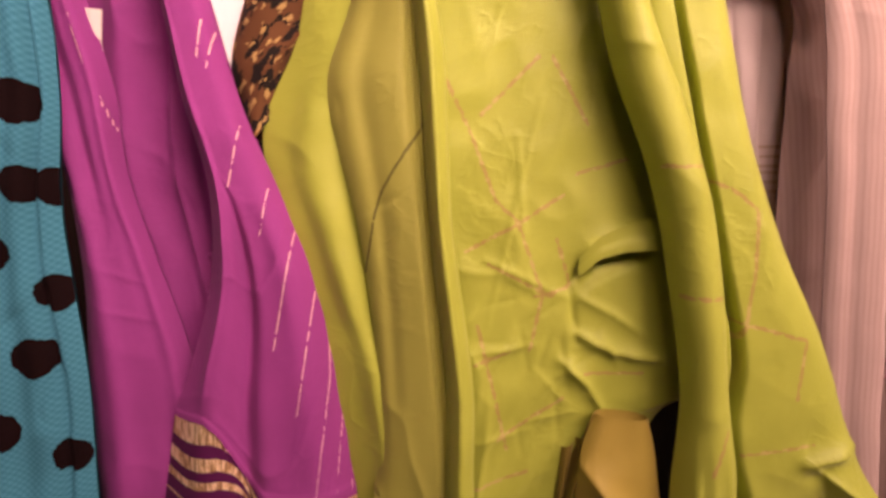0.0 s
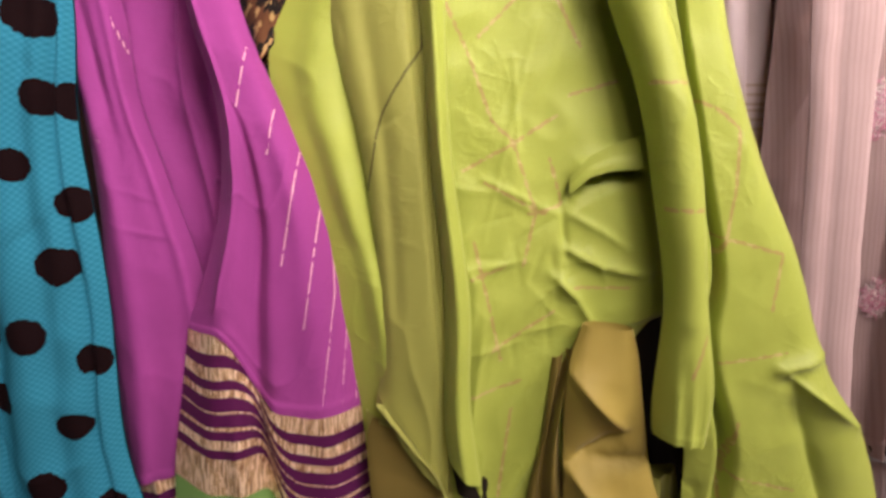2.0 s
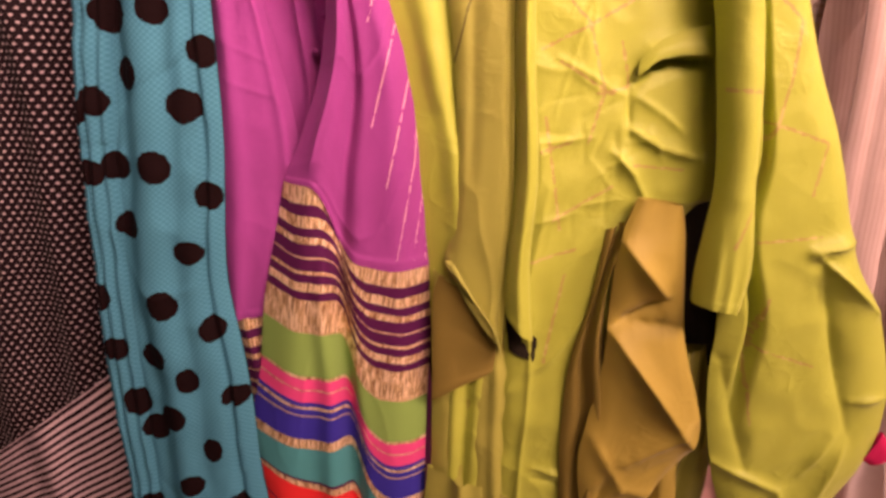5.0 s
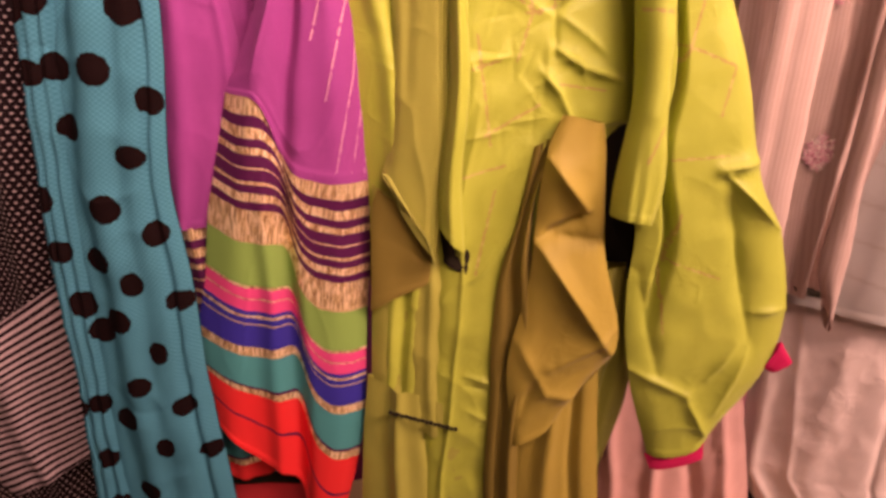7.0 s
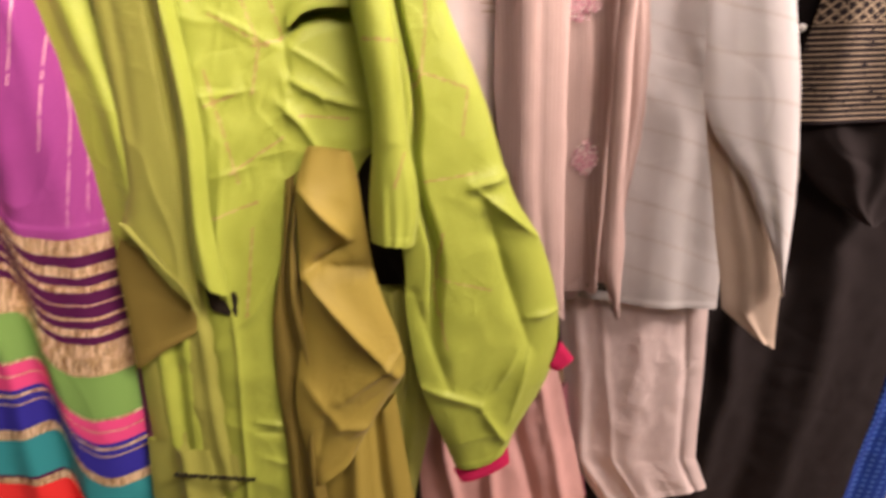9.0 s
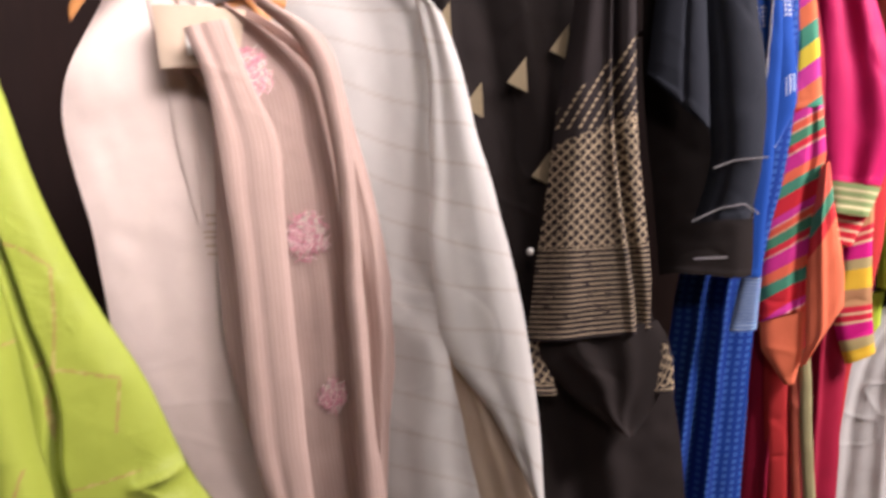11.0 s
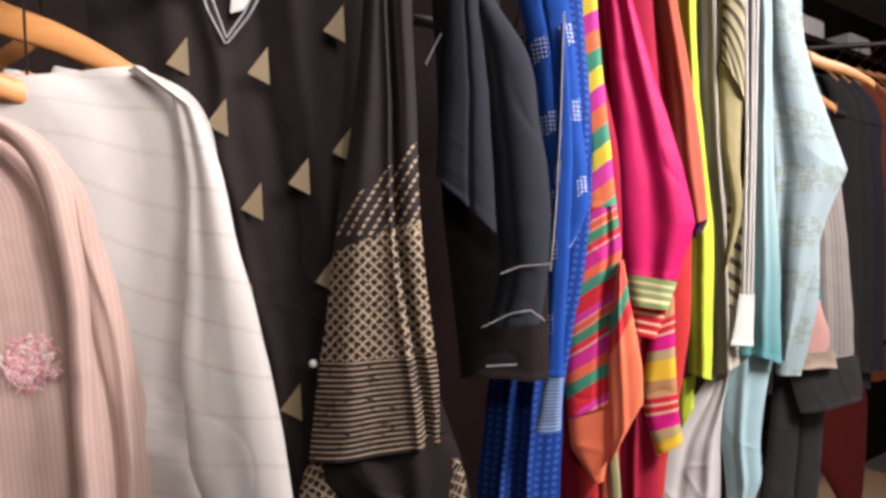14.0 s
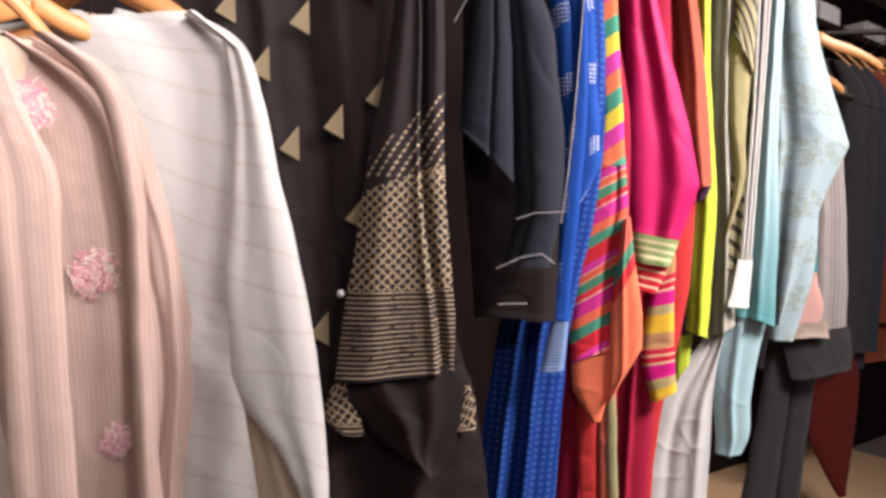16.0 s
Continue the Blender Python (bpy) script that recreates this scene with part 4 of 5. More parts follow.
drape("inner_sleeve", g, "green", [(0.085, 0.872, 0.170, 0.870), (0.082, 0.78, 0.175, 0.775), (0.066, 0.66, 0.175, 0.66), (0.05, 0.50, 0.15, 0.50), (0.07, 0.2, 0.16, 0.2)], M_OLIVE, w=-0.018, depth=0.012, folds=[(0.4, 0.35, 0.08, 0.010), (0.7, 0.65, 0.06, -0.012)], crumple=0.002, label="shaded olive inner sleeve")
# near-black sheet that stands in for the shade between lining and sleeve
drape("shade_sheet", g, "green", [(0.035, 1.09, 0.150, 1.09), (0.0, 1.0, 0.150, 1.0), (-0.025, 0.912, 0.146, 0.937), (-0.031, 0.819, 0.166, 0.83), (-0.014, 0.681, 0.176, 0.693), (-0.002, 0.556, 0.165, 0.567), (0.026, 0.274, 0.212, 0.286)], M_TRIM_SHADE, w=-0.035, depth=0.004, label="near-black sheet painting in the shade behind the lining")
# left side of the lining, in the copy with shade painted in
drape("lining_left", g, "green", [(-0.002, 1.024, 0.029, 1.043), (-0.01, 0.943, 0.01, 0.994), (-0.024, 0.876, 0.007, 0.918), (-0.028, 0.779, 0.032, 0.782), (-0.022, 0.678, 0.022, 0.68), (-0.019, 0.565, 0.028, 0.567), (0.017, 0.272, 0.069, 0.275)], M_LINING_SHADE, w=0.022, depth=0.012,
      folds=[(0.4, 0.4, -0.15, -0.012), (0.7, 0.7, 0.12, 0.010)], label="ochre lining fold with its shade painted in")
drape("lining", g, "green", [(0.024, 1.062, 0.07, 1.056), (0.014, 1.034, 0.077, 1.03), (0.01, 0.998, 0.085, 0.977), (0.01, 0.923, 0.098, 0.901), (0.007, 0.842, 0.123, 0.82), (-0.005, 0.754, 0.128, 0.778), (0.004, 0.669, 0.089, 0.709), (0.012, 0.623, 0.061, 0.655)], M_LINING, w=0.034, depth=0.014, crumple=0.002, step=0.0035,
      creases=[c + h for c, h in zip([(0.013, 1.016, 0.065, 0.959), (0.066, 0.954, 0.015, 0.918), (0.014, 0.914, 0.12, 0.777), (0.033, 0.924, 0.091, 0.921), (0.006, 0.779, 0.046, 0.711), (0.048, 0.749, 0.123, 0.809), (0.046, 0.711, 0.09, 0.705), (0.032, 0.74, 0.016, 0.661)],
      ((0.010, 0.022), (0.009, -0.020), (0.010, 0.026), (0.010, -0.012), (0.007, 0.008), (0.010, 0.012), (0.008, 0.006), (0.010, -0.008)))], wrinkle=0.003, label="knotted ochre lining with sharp folds")
drape("lining_tail", g, "green", [(0.03, 0.633, 0.122, 0.728), (0.015, 0.553, 0.146, 0.561), (0.063, 0.189, 0.217, 0.199)], M_LINING, w=0.008, depth=0.014, folds=[(0.4, 0.4, 0.1, 0.012), (0.7, 0.75, 0.06, -0.012)])
drape("right_pleat", g, "green", [(0.006, 1.48, 0.038, 1.479), (0.016, 1.394, 0.053, 1.393), (0.034, 1.334, 0.084, 1.321), (0.058, 1.271, 0.104, 1.261), (0.075, 1.19, 0.118, 1.189), (0.092, 1.084, 0.131, 1.083), (0.088, 0.979, 0.144, 0.975), (0.09, 0.956, 0.14, 0.949)], M_GREEN, w=0.045, depth=0.026,
      folds=[(0.5, 0.5, 0.35, 0.008), (0.2, 0.3, -0.05, 0.005, 0.8, 1.2), (0.45, 0.5, -0.05, 0.004, 0.82, 1.2), (0.7, 0.7, -0.05, 0.005, 0.8, 1.2)], wrinkle=0.0015, crumple=0.0008, step=0.0026, flat=True,
      marks=stitches([[(0.062, 1.274), (0.094, 1.273)], [(0.082, 1.172), (0.122, 1.171)], [(0.112, 1.02), (0.125, 1.06)]]))
# dark hollow below the pleat, its shade drawn as a near-black piece
drape("right_pleat_shade", g, "green", [(0.100, 0.962, 0.160, 0.966), (0.108, 0.93, 0.166, 0.935), (0.128, 0.90, 0.160, 0.905), (0.138, 0.862, 0.150, 0.864)], M_TRIM_SHADE, w=0.010, depth=0.006, crumple=0.003)
drape("right_sleeve", g, "green", [(0.035, 1.487, 0.101, 1.486), (0.047, 1.398, 0.12, 1.396), (0.073, 1.3, 0.144, 1.298), (0.096, 1.199, 0.182, 1.197), (0.111, 1.1, 0.227, 1.102), (0.101, 1.038, 0.261, 1.008), (0.13, 0.929, 0.307, 0.932), (0.136, 0.841, 0.335, 0.852), (0.152, 0.753, 0.339, 0.773), (0.205, 0.605, 0.279, 0.638)], M_GREEN, w=0.025, depth=0.02,
      step=0.0027, folds=[(0.44, 0.14, 0.03, -0.030, 0.05, 0.8)], wrinkle=0.003, crumple=0.0012, flat=True,
      marks=stitches([[(0.105, 1.262), (0.127, 1.253), (0.15, 1.236), (0.151, 1.187), (0.147, 1.138), (0.139, 1.112), (0.142, 1.06)], [(0.132, 1.144), (0.165, 1.135), (0.2, 1.124)], [(0.15, 1.02), (0.215, 1.03)], [(0.20, 1.124), (0.195, 1.07)],
                      [(0.175, 0.96), (0.17, 0.87), (0.185, 0.80)], [(0.17, 0.90), (0.24, 0.88)]]),
      creases=[c + h for c, h in zip([(0.207, 1.014, 0.258, 1.025), (0.213, 1.01, 0.297, 0.946), (0.222, 1.002, 0.297, 0.795), (0.297, 0.795, 0.274, 0.692), (0.153, 0.745, 0.232, 0.716), (0.233, 0.711, 0.268, 0.655), (0.29, 0.838, 0.334, 0.843), (0.255, 0.743, 0.279, 0.794), (0.143, 0.879, 0.191, 0.739)],
      ((0.008, 0.014), (0.009, 0.016), (0.014, -0.014), (0.008, 0.008), (0.007, 0.010), (0.007, 0.009), (0.006, 0.007), (0.006, 0.006), (0.012, -0.010)))])
drape("sleeve_hem", g, "green", [(0.201, 0.609, 0.278, 0.642), (0.213, 0.584, 0.282, 0.609)], M_RASP, w=0.028, depth=0.005, step=0.004, label="raspberry red hem facing")
drape("sleeve_hem", g, "green", [(0.329, 0.756, 0.345, 0.794), (0.343, 0.748, 0.366, 0.766)], M_RASP, w=0.026, depth=0.005, step=0.004, label="raspberry red hem facing")
drape("shoulder_yoke", g, "green", [(-0.25, 1.482, -0.171, 1.48), (-0.257, 1.425, -0.175, 1.419), (-0.275, 1.367, -0.19, 1.401), (-0.268, 1.329, -0.226, 1.366), (-0.264, 1.295, -0.239, 1.323)], M_BROCADE, w=-0.008, depth=0.012, crumple=0.004, label="dark brown brocade collar")
hanger("green", 0.06, 1.60)

# ---- white label card between magenta and green ----
card = thing("price_card", "green", 0, 1.5, "white price card hanging behind the magenta kurta", "price card")
drape("card", card, "green", [(-0.307, 1.433, -0.257, 1.432), (-0.303, 1.406, -0.265, 1.405), (-0.297, 1.379, -0.276, 1.377), (-0.284, 1.358, -0.281, 1.357)], M_PAPER, w=-0.014, depth=0.001, wrinkle=0.0005)

# ---- cream kurta ----
def cream_dash(S, Q, X, Y):
    return ((np.abs(X - 0.015) < 0.022) & (((Y / 0.011) % 1) < 0.35) & (Y > 0.30) & (Y < 0.37)) * 1.0


g = thing("kurta", "cream", 0, 1.6, "cream cotton kurta hanging behind the green one", "kurta", "clothes on the rail")
drape("body", g, "cream", [(-0.185, 1.585, -0.05, 1.58), (-0.244, 1.457, 0.048, 1.447), (-0.220, 1.25, 0.076, 1.244), (-0.194, 1.019, 0.108, 1.02), (-0.173, 0.833, 0.131, 0.84), (-0.163, 0.734, 0.142, 0.743)], M_CREAM, w=0.02, depth=0.02,
      folds=[(0.62, 0.66, 0.03, -0.010), (0.82, 0.84, 0.05, 0.008)], wrinkle=0.004, marks=cream_dash)
drape("front_edge", g, "cream", [(-0.140, 1.58, -0.105, 1.58), (-0.122, 1.452, -0.079, 1.45), (-0.105, 1.346, -0.075, 1.345), (-0.086, 1.263, -0.071, 1.255)], M_CREAM, w=0.03, depth=0.012)
hanger("cream", -0.02, 1.62)

# ---- pink ribbed kurta with thread flowers ----
def flower(plane, u, v, w, size, parent, seed):
    """Flat embroidered flower: loops of thin thread in three pinks and cream, laid round a centre."""
    rng = random.Random(seed)
    for tone in range(4):
        bm = bmesh.new()
        for i in range(90):
            a, r0 = rng.uniform(0, 2 * math.pi), size * math.sqrt(rng.random()) * (0.82 + 0.18 * math.cos(5 * (i % 7)))
            if 0.30 < (a / (2 * math.pi / 5) + 0.2 * tone) % 1 < 0.50 and r0 > size * 0.45:
                continue
            cu, cv = u + r0 * math.cos(a) * 0.85, v + r0 * math.sin(a)
            da, ln = a + rng.choice((0.0, 1.3, -1.2)) + rng.uniform(-0.5, 0.5), size * rng.uniform(0.10, 0.22)
            lift, high, n = w + rng.uniform(0.0, 0.0025), rng.uniform(0.001, 0.003), 4
            ring = []
            for k in range(n + 1):
                f = k / n
                pu, pv = cu + ln * (2 * f - 1) * math.cos(da), cv + ln * (2 * f - 1) * math.sin(da)
                bend = 0.25 * ln * math.sin(math.pi * f)
                pu, pv = pu - bend * math.sin(da), pv + bend * math.cos(da)
                nx, ny = -math.sin(da) * 0.0008, math.cos(da) * 0.0008
                up = lift + high * math.sin(math.pi * f)
                ring.append([bm.verts.new(at(plane, pu - nx, pv - ny, up)), bm.verts.new(at(plane, pu, pv, up + 0.0009)), bm.verts.new(at(plane, pu + nx, pv + ny, up))])
            for p, q in zip(ring, ring[1:]):
                bm.faces.new((p[0], p[1], q[1], q[0])), bm.faces.new((p[1], p[2], q[2], q[1]))
        part("flower", bm, M_FLOWERS[(tone + seed) % 4], parent, "tufted pink thread flower", True)


M_FLOWERS = [plain("flower_thread", c, 0.8, 0, 0.25, 300) for c in ((0.66, 0.33, 0.36), (0.74, 0.46, 0.47), (0.60, 0.24, 0.30), (0.70, 0.58, 0.50))]
g = thing("kurta", "pink", 0, 1.6, "dusty pink ribbed kurta with tufted thread flowers", "kurta", "clothes on the rail")
drape("body", g, "pink", [(-0.213, 1.545, -0.092, 1.565), (-0.190, 1.500, -0.029, 1.533), (-0.150, 1.440, 0.025, 1.483), (-0.146, 1.36, 0.058, 1.385), (-0.148, 1.23, 0.092, 1.233), (-0.142, 1.10, 0.110, 1.10), (-0.110, 0.93, 0.094, 0.93), (-0.06, 0.778, 0.086, 0.770)], M_BEIGE, w=-0.024, depth=0.022,
      folds=[(0.62, 0.60, -0.05, -0.006), (0.74, 0.70, 0.05, 0.016), (0.84, 0.80, -0.03, -0.014), (0.93, 0.90, 0.035, 0.010)], wrinkle=0.005, long=(40.0, 2.2), step=0.003, hem=0.002)
drape("front_panel", g, "pink", [(-0.172, 1.512, -0.118, 1.528), (-0.152, 1.455, -0.098, 1.462), (-0.140, 1.38, -0.064, 1.38), (-0.126, 1.25, -0.056, 1.25), (-0.117, 1.11, -0.048, 1.11), (-0.112, 0.97, -0.040, 0.97), (-0.093, 0.87, -0.032, 0.86), (-0.058, 0.78, -0.022, 0.74)], M_BEIGE, w=0.040, depth=0.012,
      folds=[(0.34, 0.42, 0.12, -0.003), (0.9, 0.9, 0.08, 0.002)], wrinkle=0.0035, long=(50.0, 2.2), step=0.003, hem=0.002, label="front pleat of ribbed dusty pink cotton")
drape("side_pleat", g, "pink", [(-0.088, 1.556, -0.062, 1.556), (-0.030, 1.505, 0.004, 1.515), (0.005, 1.40, 0.034, 1.405), (0.018, 1.27, 0.044, 1.27), (0.022, 1.117, 0.052, 1.117), (0.030, 0.94, 0.062, 0.94), (0.034, 0.84, 0.074, 0.84), (0.060, 0.775, 0.076, 0.735)], M_BEIGE, w=0.034, depth=0.016, folds=[(0.5, 0.5, 0.25, 0.005)], wrinkle=0.005, long=(50.0, 2.2), step=0.003, hem=0.002, label="rose side pleat")
drape("neck_facing", g, "pink", [(-0.212, 1.552, -0.095, 1.556), (-0.205, 1.474, -0.108, 1.480)], M_INNER, w=-0.004, depth=0.008)
drape("neck_label", g, "pink", [(-0.172, 1.516, -0.142, 1.515), (-0.170, 1.488, -0.143, 1.488)], M_PAPER, w=0.008, depth=0.001, wrinkle=0.0004, label="white sewn neck label")
for k, (fu, fv, fs) in enumerate(((-0.094, 1.463, 0.034), (-0.024, 1.244, 0.037), (0.006, 1.004, 0.027))):
    flower("pink", fu, fv, 0.030 if k == 0 else -0.004, fs, g, k)
drape("hem_edge", g, "pink", [(0.030, 0.788, 0.078, 0.784), (0.034, 0.776, 0.082, 0.772)], M_TRIM_SHADE, w=-0.006, depth=0.004)
hanger("pink", -0.186, 1.655, 0.0, 0.125, 0.115)

# ---- white kurta ----
def white_lines(S, Q, X, Y):
    band = ((Y - 0.34 * X + 0.003 * np.sin(X * 40)) / 0.060) % 1
    return np.clip(1.5 - np.abs(band - 0.5) * 24, 0, 1)


g = thing("kurta", "white", 0, 1.6, "white linen kurta with wide sleeves on a wooden hanger", "kurta", "clothes on the rail")
drape("body", g, "linen", [(-0.266, 1.597, 0.119, 1.644), (-0.25, 1.533, 0.189, 1.607), (-0.221, 1.381, 0.236, 1.365), (-0.175, 1.197, 0.256, 1.184), (0.001, 1.063, 0.275, 1.071), (0.016, 0.893, 0.285, 0.911), (0.037, 0.737, 0.292, 0.744)], M_WHITE, depth=0.02, folds=[(0.78, 0.8, 0.08, -0.004), (0.6, 0.6, 0.12, 0.005)], wrinkle=0.003, crinkle=0.0008, marks=white_lines, step=0.004)
drape("sleeve", g, "linen", [(0.115, 1.632, 0.136, 1.637), (0.177, 1.593, 0.216, 1.571), (0.196, 1.486, 0.244, 1.492), (0.2, 1.366, 0.274, 1.371), (0.198, 1.236, 0.312, 1.232), (0.21, 1.102, 0.331, 1.138), (0.231, 1.054, 0.344, 1.05), (0.284, 0.989, 0.354, 0.961), (0.323, 0.917, 0.358, 0.872), (0.354, 0.846, 0.358, 0.823)], M_WHITE, w=0.015, tilt=0.09, depth=0.012, sharp=True,
      folds=[(0.45, 0.2, 0.14, -0.003, 0.0, 0.6), (0.75, 0.7, 0.25, 0.006)], wrinkle=0.002, crinkle=0.0008, marks=white_lines, step=0.003, hem=0.0)
# inside of the white sleeve; the beige colour carries its shade
drape("sleeve_inside", g, "linen", [(0.215, 1.1, 0.252, 1.101), (0.233, 1.013, 0.293, 1.0), (0.255, 0.907, 0.349, 0.88), (0.272, 0.838, 0.359, 0.836), (0.283, 0.786, 0.362, 0.783), (0.338, 0.747, 0.366, 0.733)], M_INNER, w=0.055, tilt=0.045, depth=0.006, sharp=True, folds=[(0.5, 0.4, 0.1, 0.004)], hem=0.0, label="inside of the white sleeve with its shade painted in as beige")
drape("skirt", g, "linen", [(-0.005, 0.809, 0.277, 0.793), (0.02, 0.709, 0.285, 0.729), (0.041, 0.579, 0.294, 0.617), (0.066, 0.375, 0.308, 0.424), (0.142, 0.279, 0.338, 0.362)], M_SATIN, w=-0.02, depth=0.02, sharp=True, folds=[(0.3, 0.38, -0.05, 0.005), (0.62, 0.48, 0.10, 0.006), (0.86, 0.90, -0.04, -0.006), (0.15, 0.12, 0.05, 0.008)], wrinkle=0.003, crumple=0.0016, label="pale crumpled satin skirt layer")
drape("collar_tab", g, "linen", [(-0.066, 1.642, -0.044, 1.640), (-0.068, 1.624, -0.012, 1.622), (-0.068, 1.600, -0.006, 1.604)], M_WHITE, w=-0.004, depth=0.004, sharp=True, hem=0.0, label="turned-up corner of the white collar")
drape("collar_tab", g, "linen", [(0.002, 1.646, 0.016, 1.644), (-0.006, 1.628, 0.062, 1.634), (-0.010, 1.612, 0.066, 1.618)], M_WHITE, w=-0.004, depth=0.004, sharp=True, hem=0.0, label="turned-up corner of the white collar")
hanger("linen", -0.118, 1.728, -0.02, 0.215, 0.088, thick=1.45)

hanger("linen", -0.062, 1.715, -0.085, 0.16, 0.105)

# ---- rose gathered skirt low behind the green sleeve ----
g = thing("skirt", "cream", 0, 0.9, "pale rose gathered skirt with raw fringed edge", "skirt", "clothes on the rail")
drape("body", g, "cream", [(-0.2, 0.647, 0.08, 0.67), (-0.187, 0.501, 0.119, 0.527), (-0.171, 0.368, 0.157, 0.398), (-0.153, 0.221, 0.195, 0.254), (-0.077, -0.238, 0.316, -0.194)], M_ROSE, w=0.03, depth=0.03, folds=[(0.2, 0.2, 0.04, 0.015), (0.45, 0.42, 0.04, 0.015), (0.65, 0.68, 0.04, -0.015), (0.85, 0.85, 0.04, 0.014)], wrinkle=0.006)
drape("raw_edge", g, "cream", [(0.091, 0.491, 0.135, 0.547), (0.1, 0.396, 0.161, 0.43), (0.141, 0.253, 0.205, 0.26)], M_FLOWER, w=0.0, depth=0.008, crumple=0.004)
hanger("cream", 0.05, 1.61, -0.03)

# ---- black kurta with gold triangles and block-printed sleeve ----
TRIANGLES = [(-0.192, 1.676), (-0.072, 1.662), (-0.136, 1.583), (-0.014, 1.492), (-0.086, 1.454), (0.044, 1.728),
             (0.054, 1.54), (0.024, 1.34), (-0.033, 1.145), (-0.103, 1.301)]
g = thing("kurta", "black", 0, 1.6, "black cotton kurta with gold triangles and block-printed sleeves", "kurta", "clothes on the rail")
drape("body", g, "black", [(-0.359, 1.876, 0.073, 1.879), (-0.344, 1.751, 0.088, 1.749), (-0.323, 1.537, 0.109, 1.528), (-0.277, 1.27, 0.164, 1.252), (-0.248, 1.021, 0.239, 0.992), (-0.267, 0.191, 0.255, 0.126)], M_BLACK, depth=0.03, folds=[(0.45, 0.48, 0.04, 0.014), (0.6, 0.62, 0.05, -0.012), (0.3, 0.3, 0.06, 0.012), (0.75, 0.75, 0.05, 0.012)], wrinkle=0.005)
for tu, tv in TRIANGLES:
    bm = bmesh.new()
    a = [bm.verts.new(at("black", tu + x, tv + y, 0.036 + z)) for z in (0.0, 0.0015) for x, y in ((-0.019, -0.010), (0.014, -0.028), (0.012, 0.030))]
    bm.faces.new(a[3:]), bm.faces.new(a[2::-1])
    for i in range(3):
        bm.faces.new((a[i], a[(i + 1) % 3], a[3 + (i + 1) % 3], a[3 + i]))
    part("triangle", bm, M_TRI, g, "dull gold triangle appliqué")
for side, pts in enumerate(([(-0.153, 1.804), (-0.137, 1.752), (-0.121, 1.706)], [(-0.064, 1.804), (-0.095, 1.743), (-0.121, 1.706)], [(-0.165, 1.804), (-0.148, 1.747), (-0.123, 1.697)], [(-0.051, 1.804), (-0.087, 1.739), (-0.12, 1.697)])):
    tube("neck_trim", [at("black", p[0], p[1], 0.038) for p in pts], 0.0016, M_STITCH, g, "pale stitched neck edging")
drape("neck_label", g, "black", [(-0.112, 1.787, -0.073, 1.792), (-0.115, 1.744, -0.091, 1.752)], M_PAPER, w=0.034, depth=0.002, wrinkle=0.0005)
drape("sleeve", g, "black", [(0.100, 1.969, 0.172, 1.97), (0.090, 1.778, 0.162, 1.778), (0.072, 1.605, 0.165, 1.604), (0.044, 1.435, 0.168, 1.431), (0.022, 1.266, 0.182, 1.268), (0.008, 1.182, 0.190, 1.190), (-0.005, 1.062, 0.192, 1.078)], M_BLOCK, w=0.06, depth=0.022, step=0.0026, v0=-0.245,
      folds=[(0.42, 0.92, 0.05, -0.020), (0.34, 0.86, 0.05, 0.010), (0.75, 0.97, 0.10, 0.008, 0.0, 0.8), (0.2, 0.3, 0.15, 0.008)], wrinkle=0.003, hem=0.001)
drape("sleeve_cuff", g, "black", [(0.011, 1.074, 0.203, 1.094), (0, 1.037, 0.223, 1.056), (0.038, 0.998, 0.219, 0.998), (0.086, 0.95, 0.182, 0.921), (0.135, 0.916, 0.168, 0.904)], M_BLACK, w=0.052, depth=0.018, folds=[(0.3, 0.5, 0.1, 0.012), (0.7, 0.6, 0.08, 0.008)], wrinkle=0.003)
drape("cuff_print", g, "black", [(-0.014, 1.046, 0.011, 1.07), (-0.018, 0.994, 0.039, 0.994), (0.001, 0.975, 0.044, 0.972)], M_BLOCK, w=0.054, depth=0.006, step=0.003, v0=0.44)
drape("cuff_print", g, "black", [(0.208, 1.056, 0.218, 1.056), (0.195, 0.988, 0.23, 1.017), (0.196, 0.979, 0.231, 0.974)], M_BLOCK, w=0.054, depth=0.006, step=0.003, v0=0.44)
hanger("black", *(-0.114, 1.923), 0.0)

bm = bmesh.new()
bmesh.ops.create_uvsphere(bm, u_segments=12, v_segments=8, radius=0.0065)
bmesh.ops.translate(bm, verts=bm.verts, vec=at("black", *(0.001, 1.207), 0.05))
part("button", bm, M_PAPER, g, "small round white button", True)

# ---- charcoal navy kurta ----
g = thing("kurta", "navy", 0, 1.6, "charcoal navy kurta with pale stitched cuffs", "kurta", "clothes on the rail")
drape("body", g, "navy", [(-0.165, 1.981, -0.03, 1.959), (-0.152, 1.771, -0.035, 1.755), (-0.142, 1.437, 0.03, 1.43), (-0.124, 1.243, 0.033, 1.241), (-0.117, 1.156, 0.032, 1.156)], M_BLACK, w=-0.05, depth=0.02, wrinkle=0.004)
drape("near_sleeve", g, "navy", [(-0.109, 1.933, -0.045, 1.926), (-0.123, 1.761, -0.069, 1.756), (-0.128, 1.633, -0.055, 1.628), (-0.142, 1.515, -0.051, 1.493), (-0.145, 1.493, -0.049, 1.399)], M_NAVY, w=0.02, depth=0.024, folds=[(0.62, 0.6, -0.05, -0.008)], wrinkle=0.002, sharp=True)
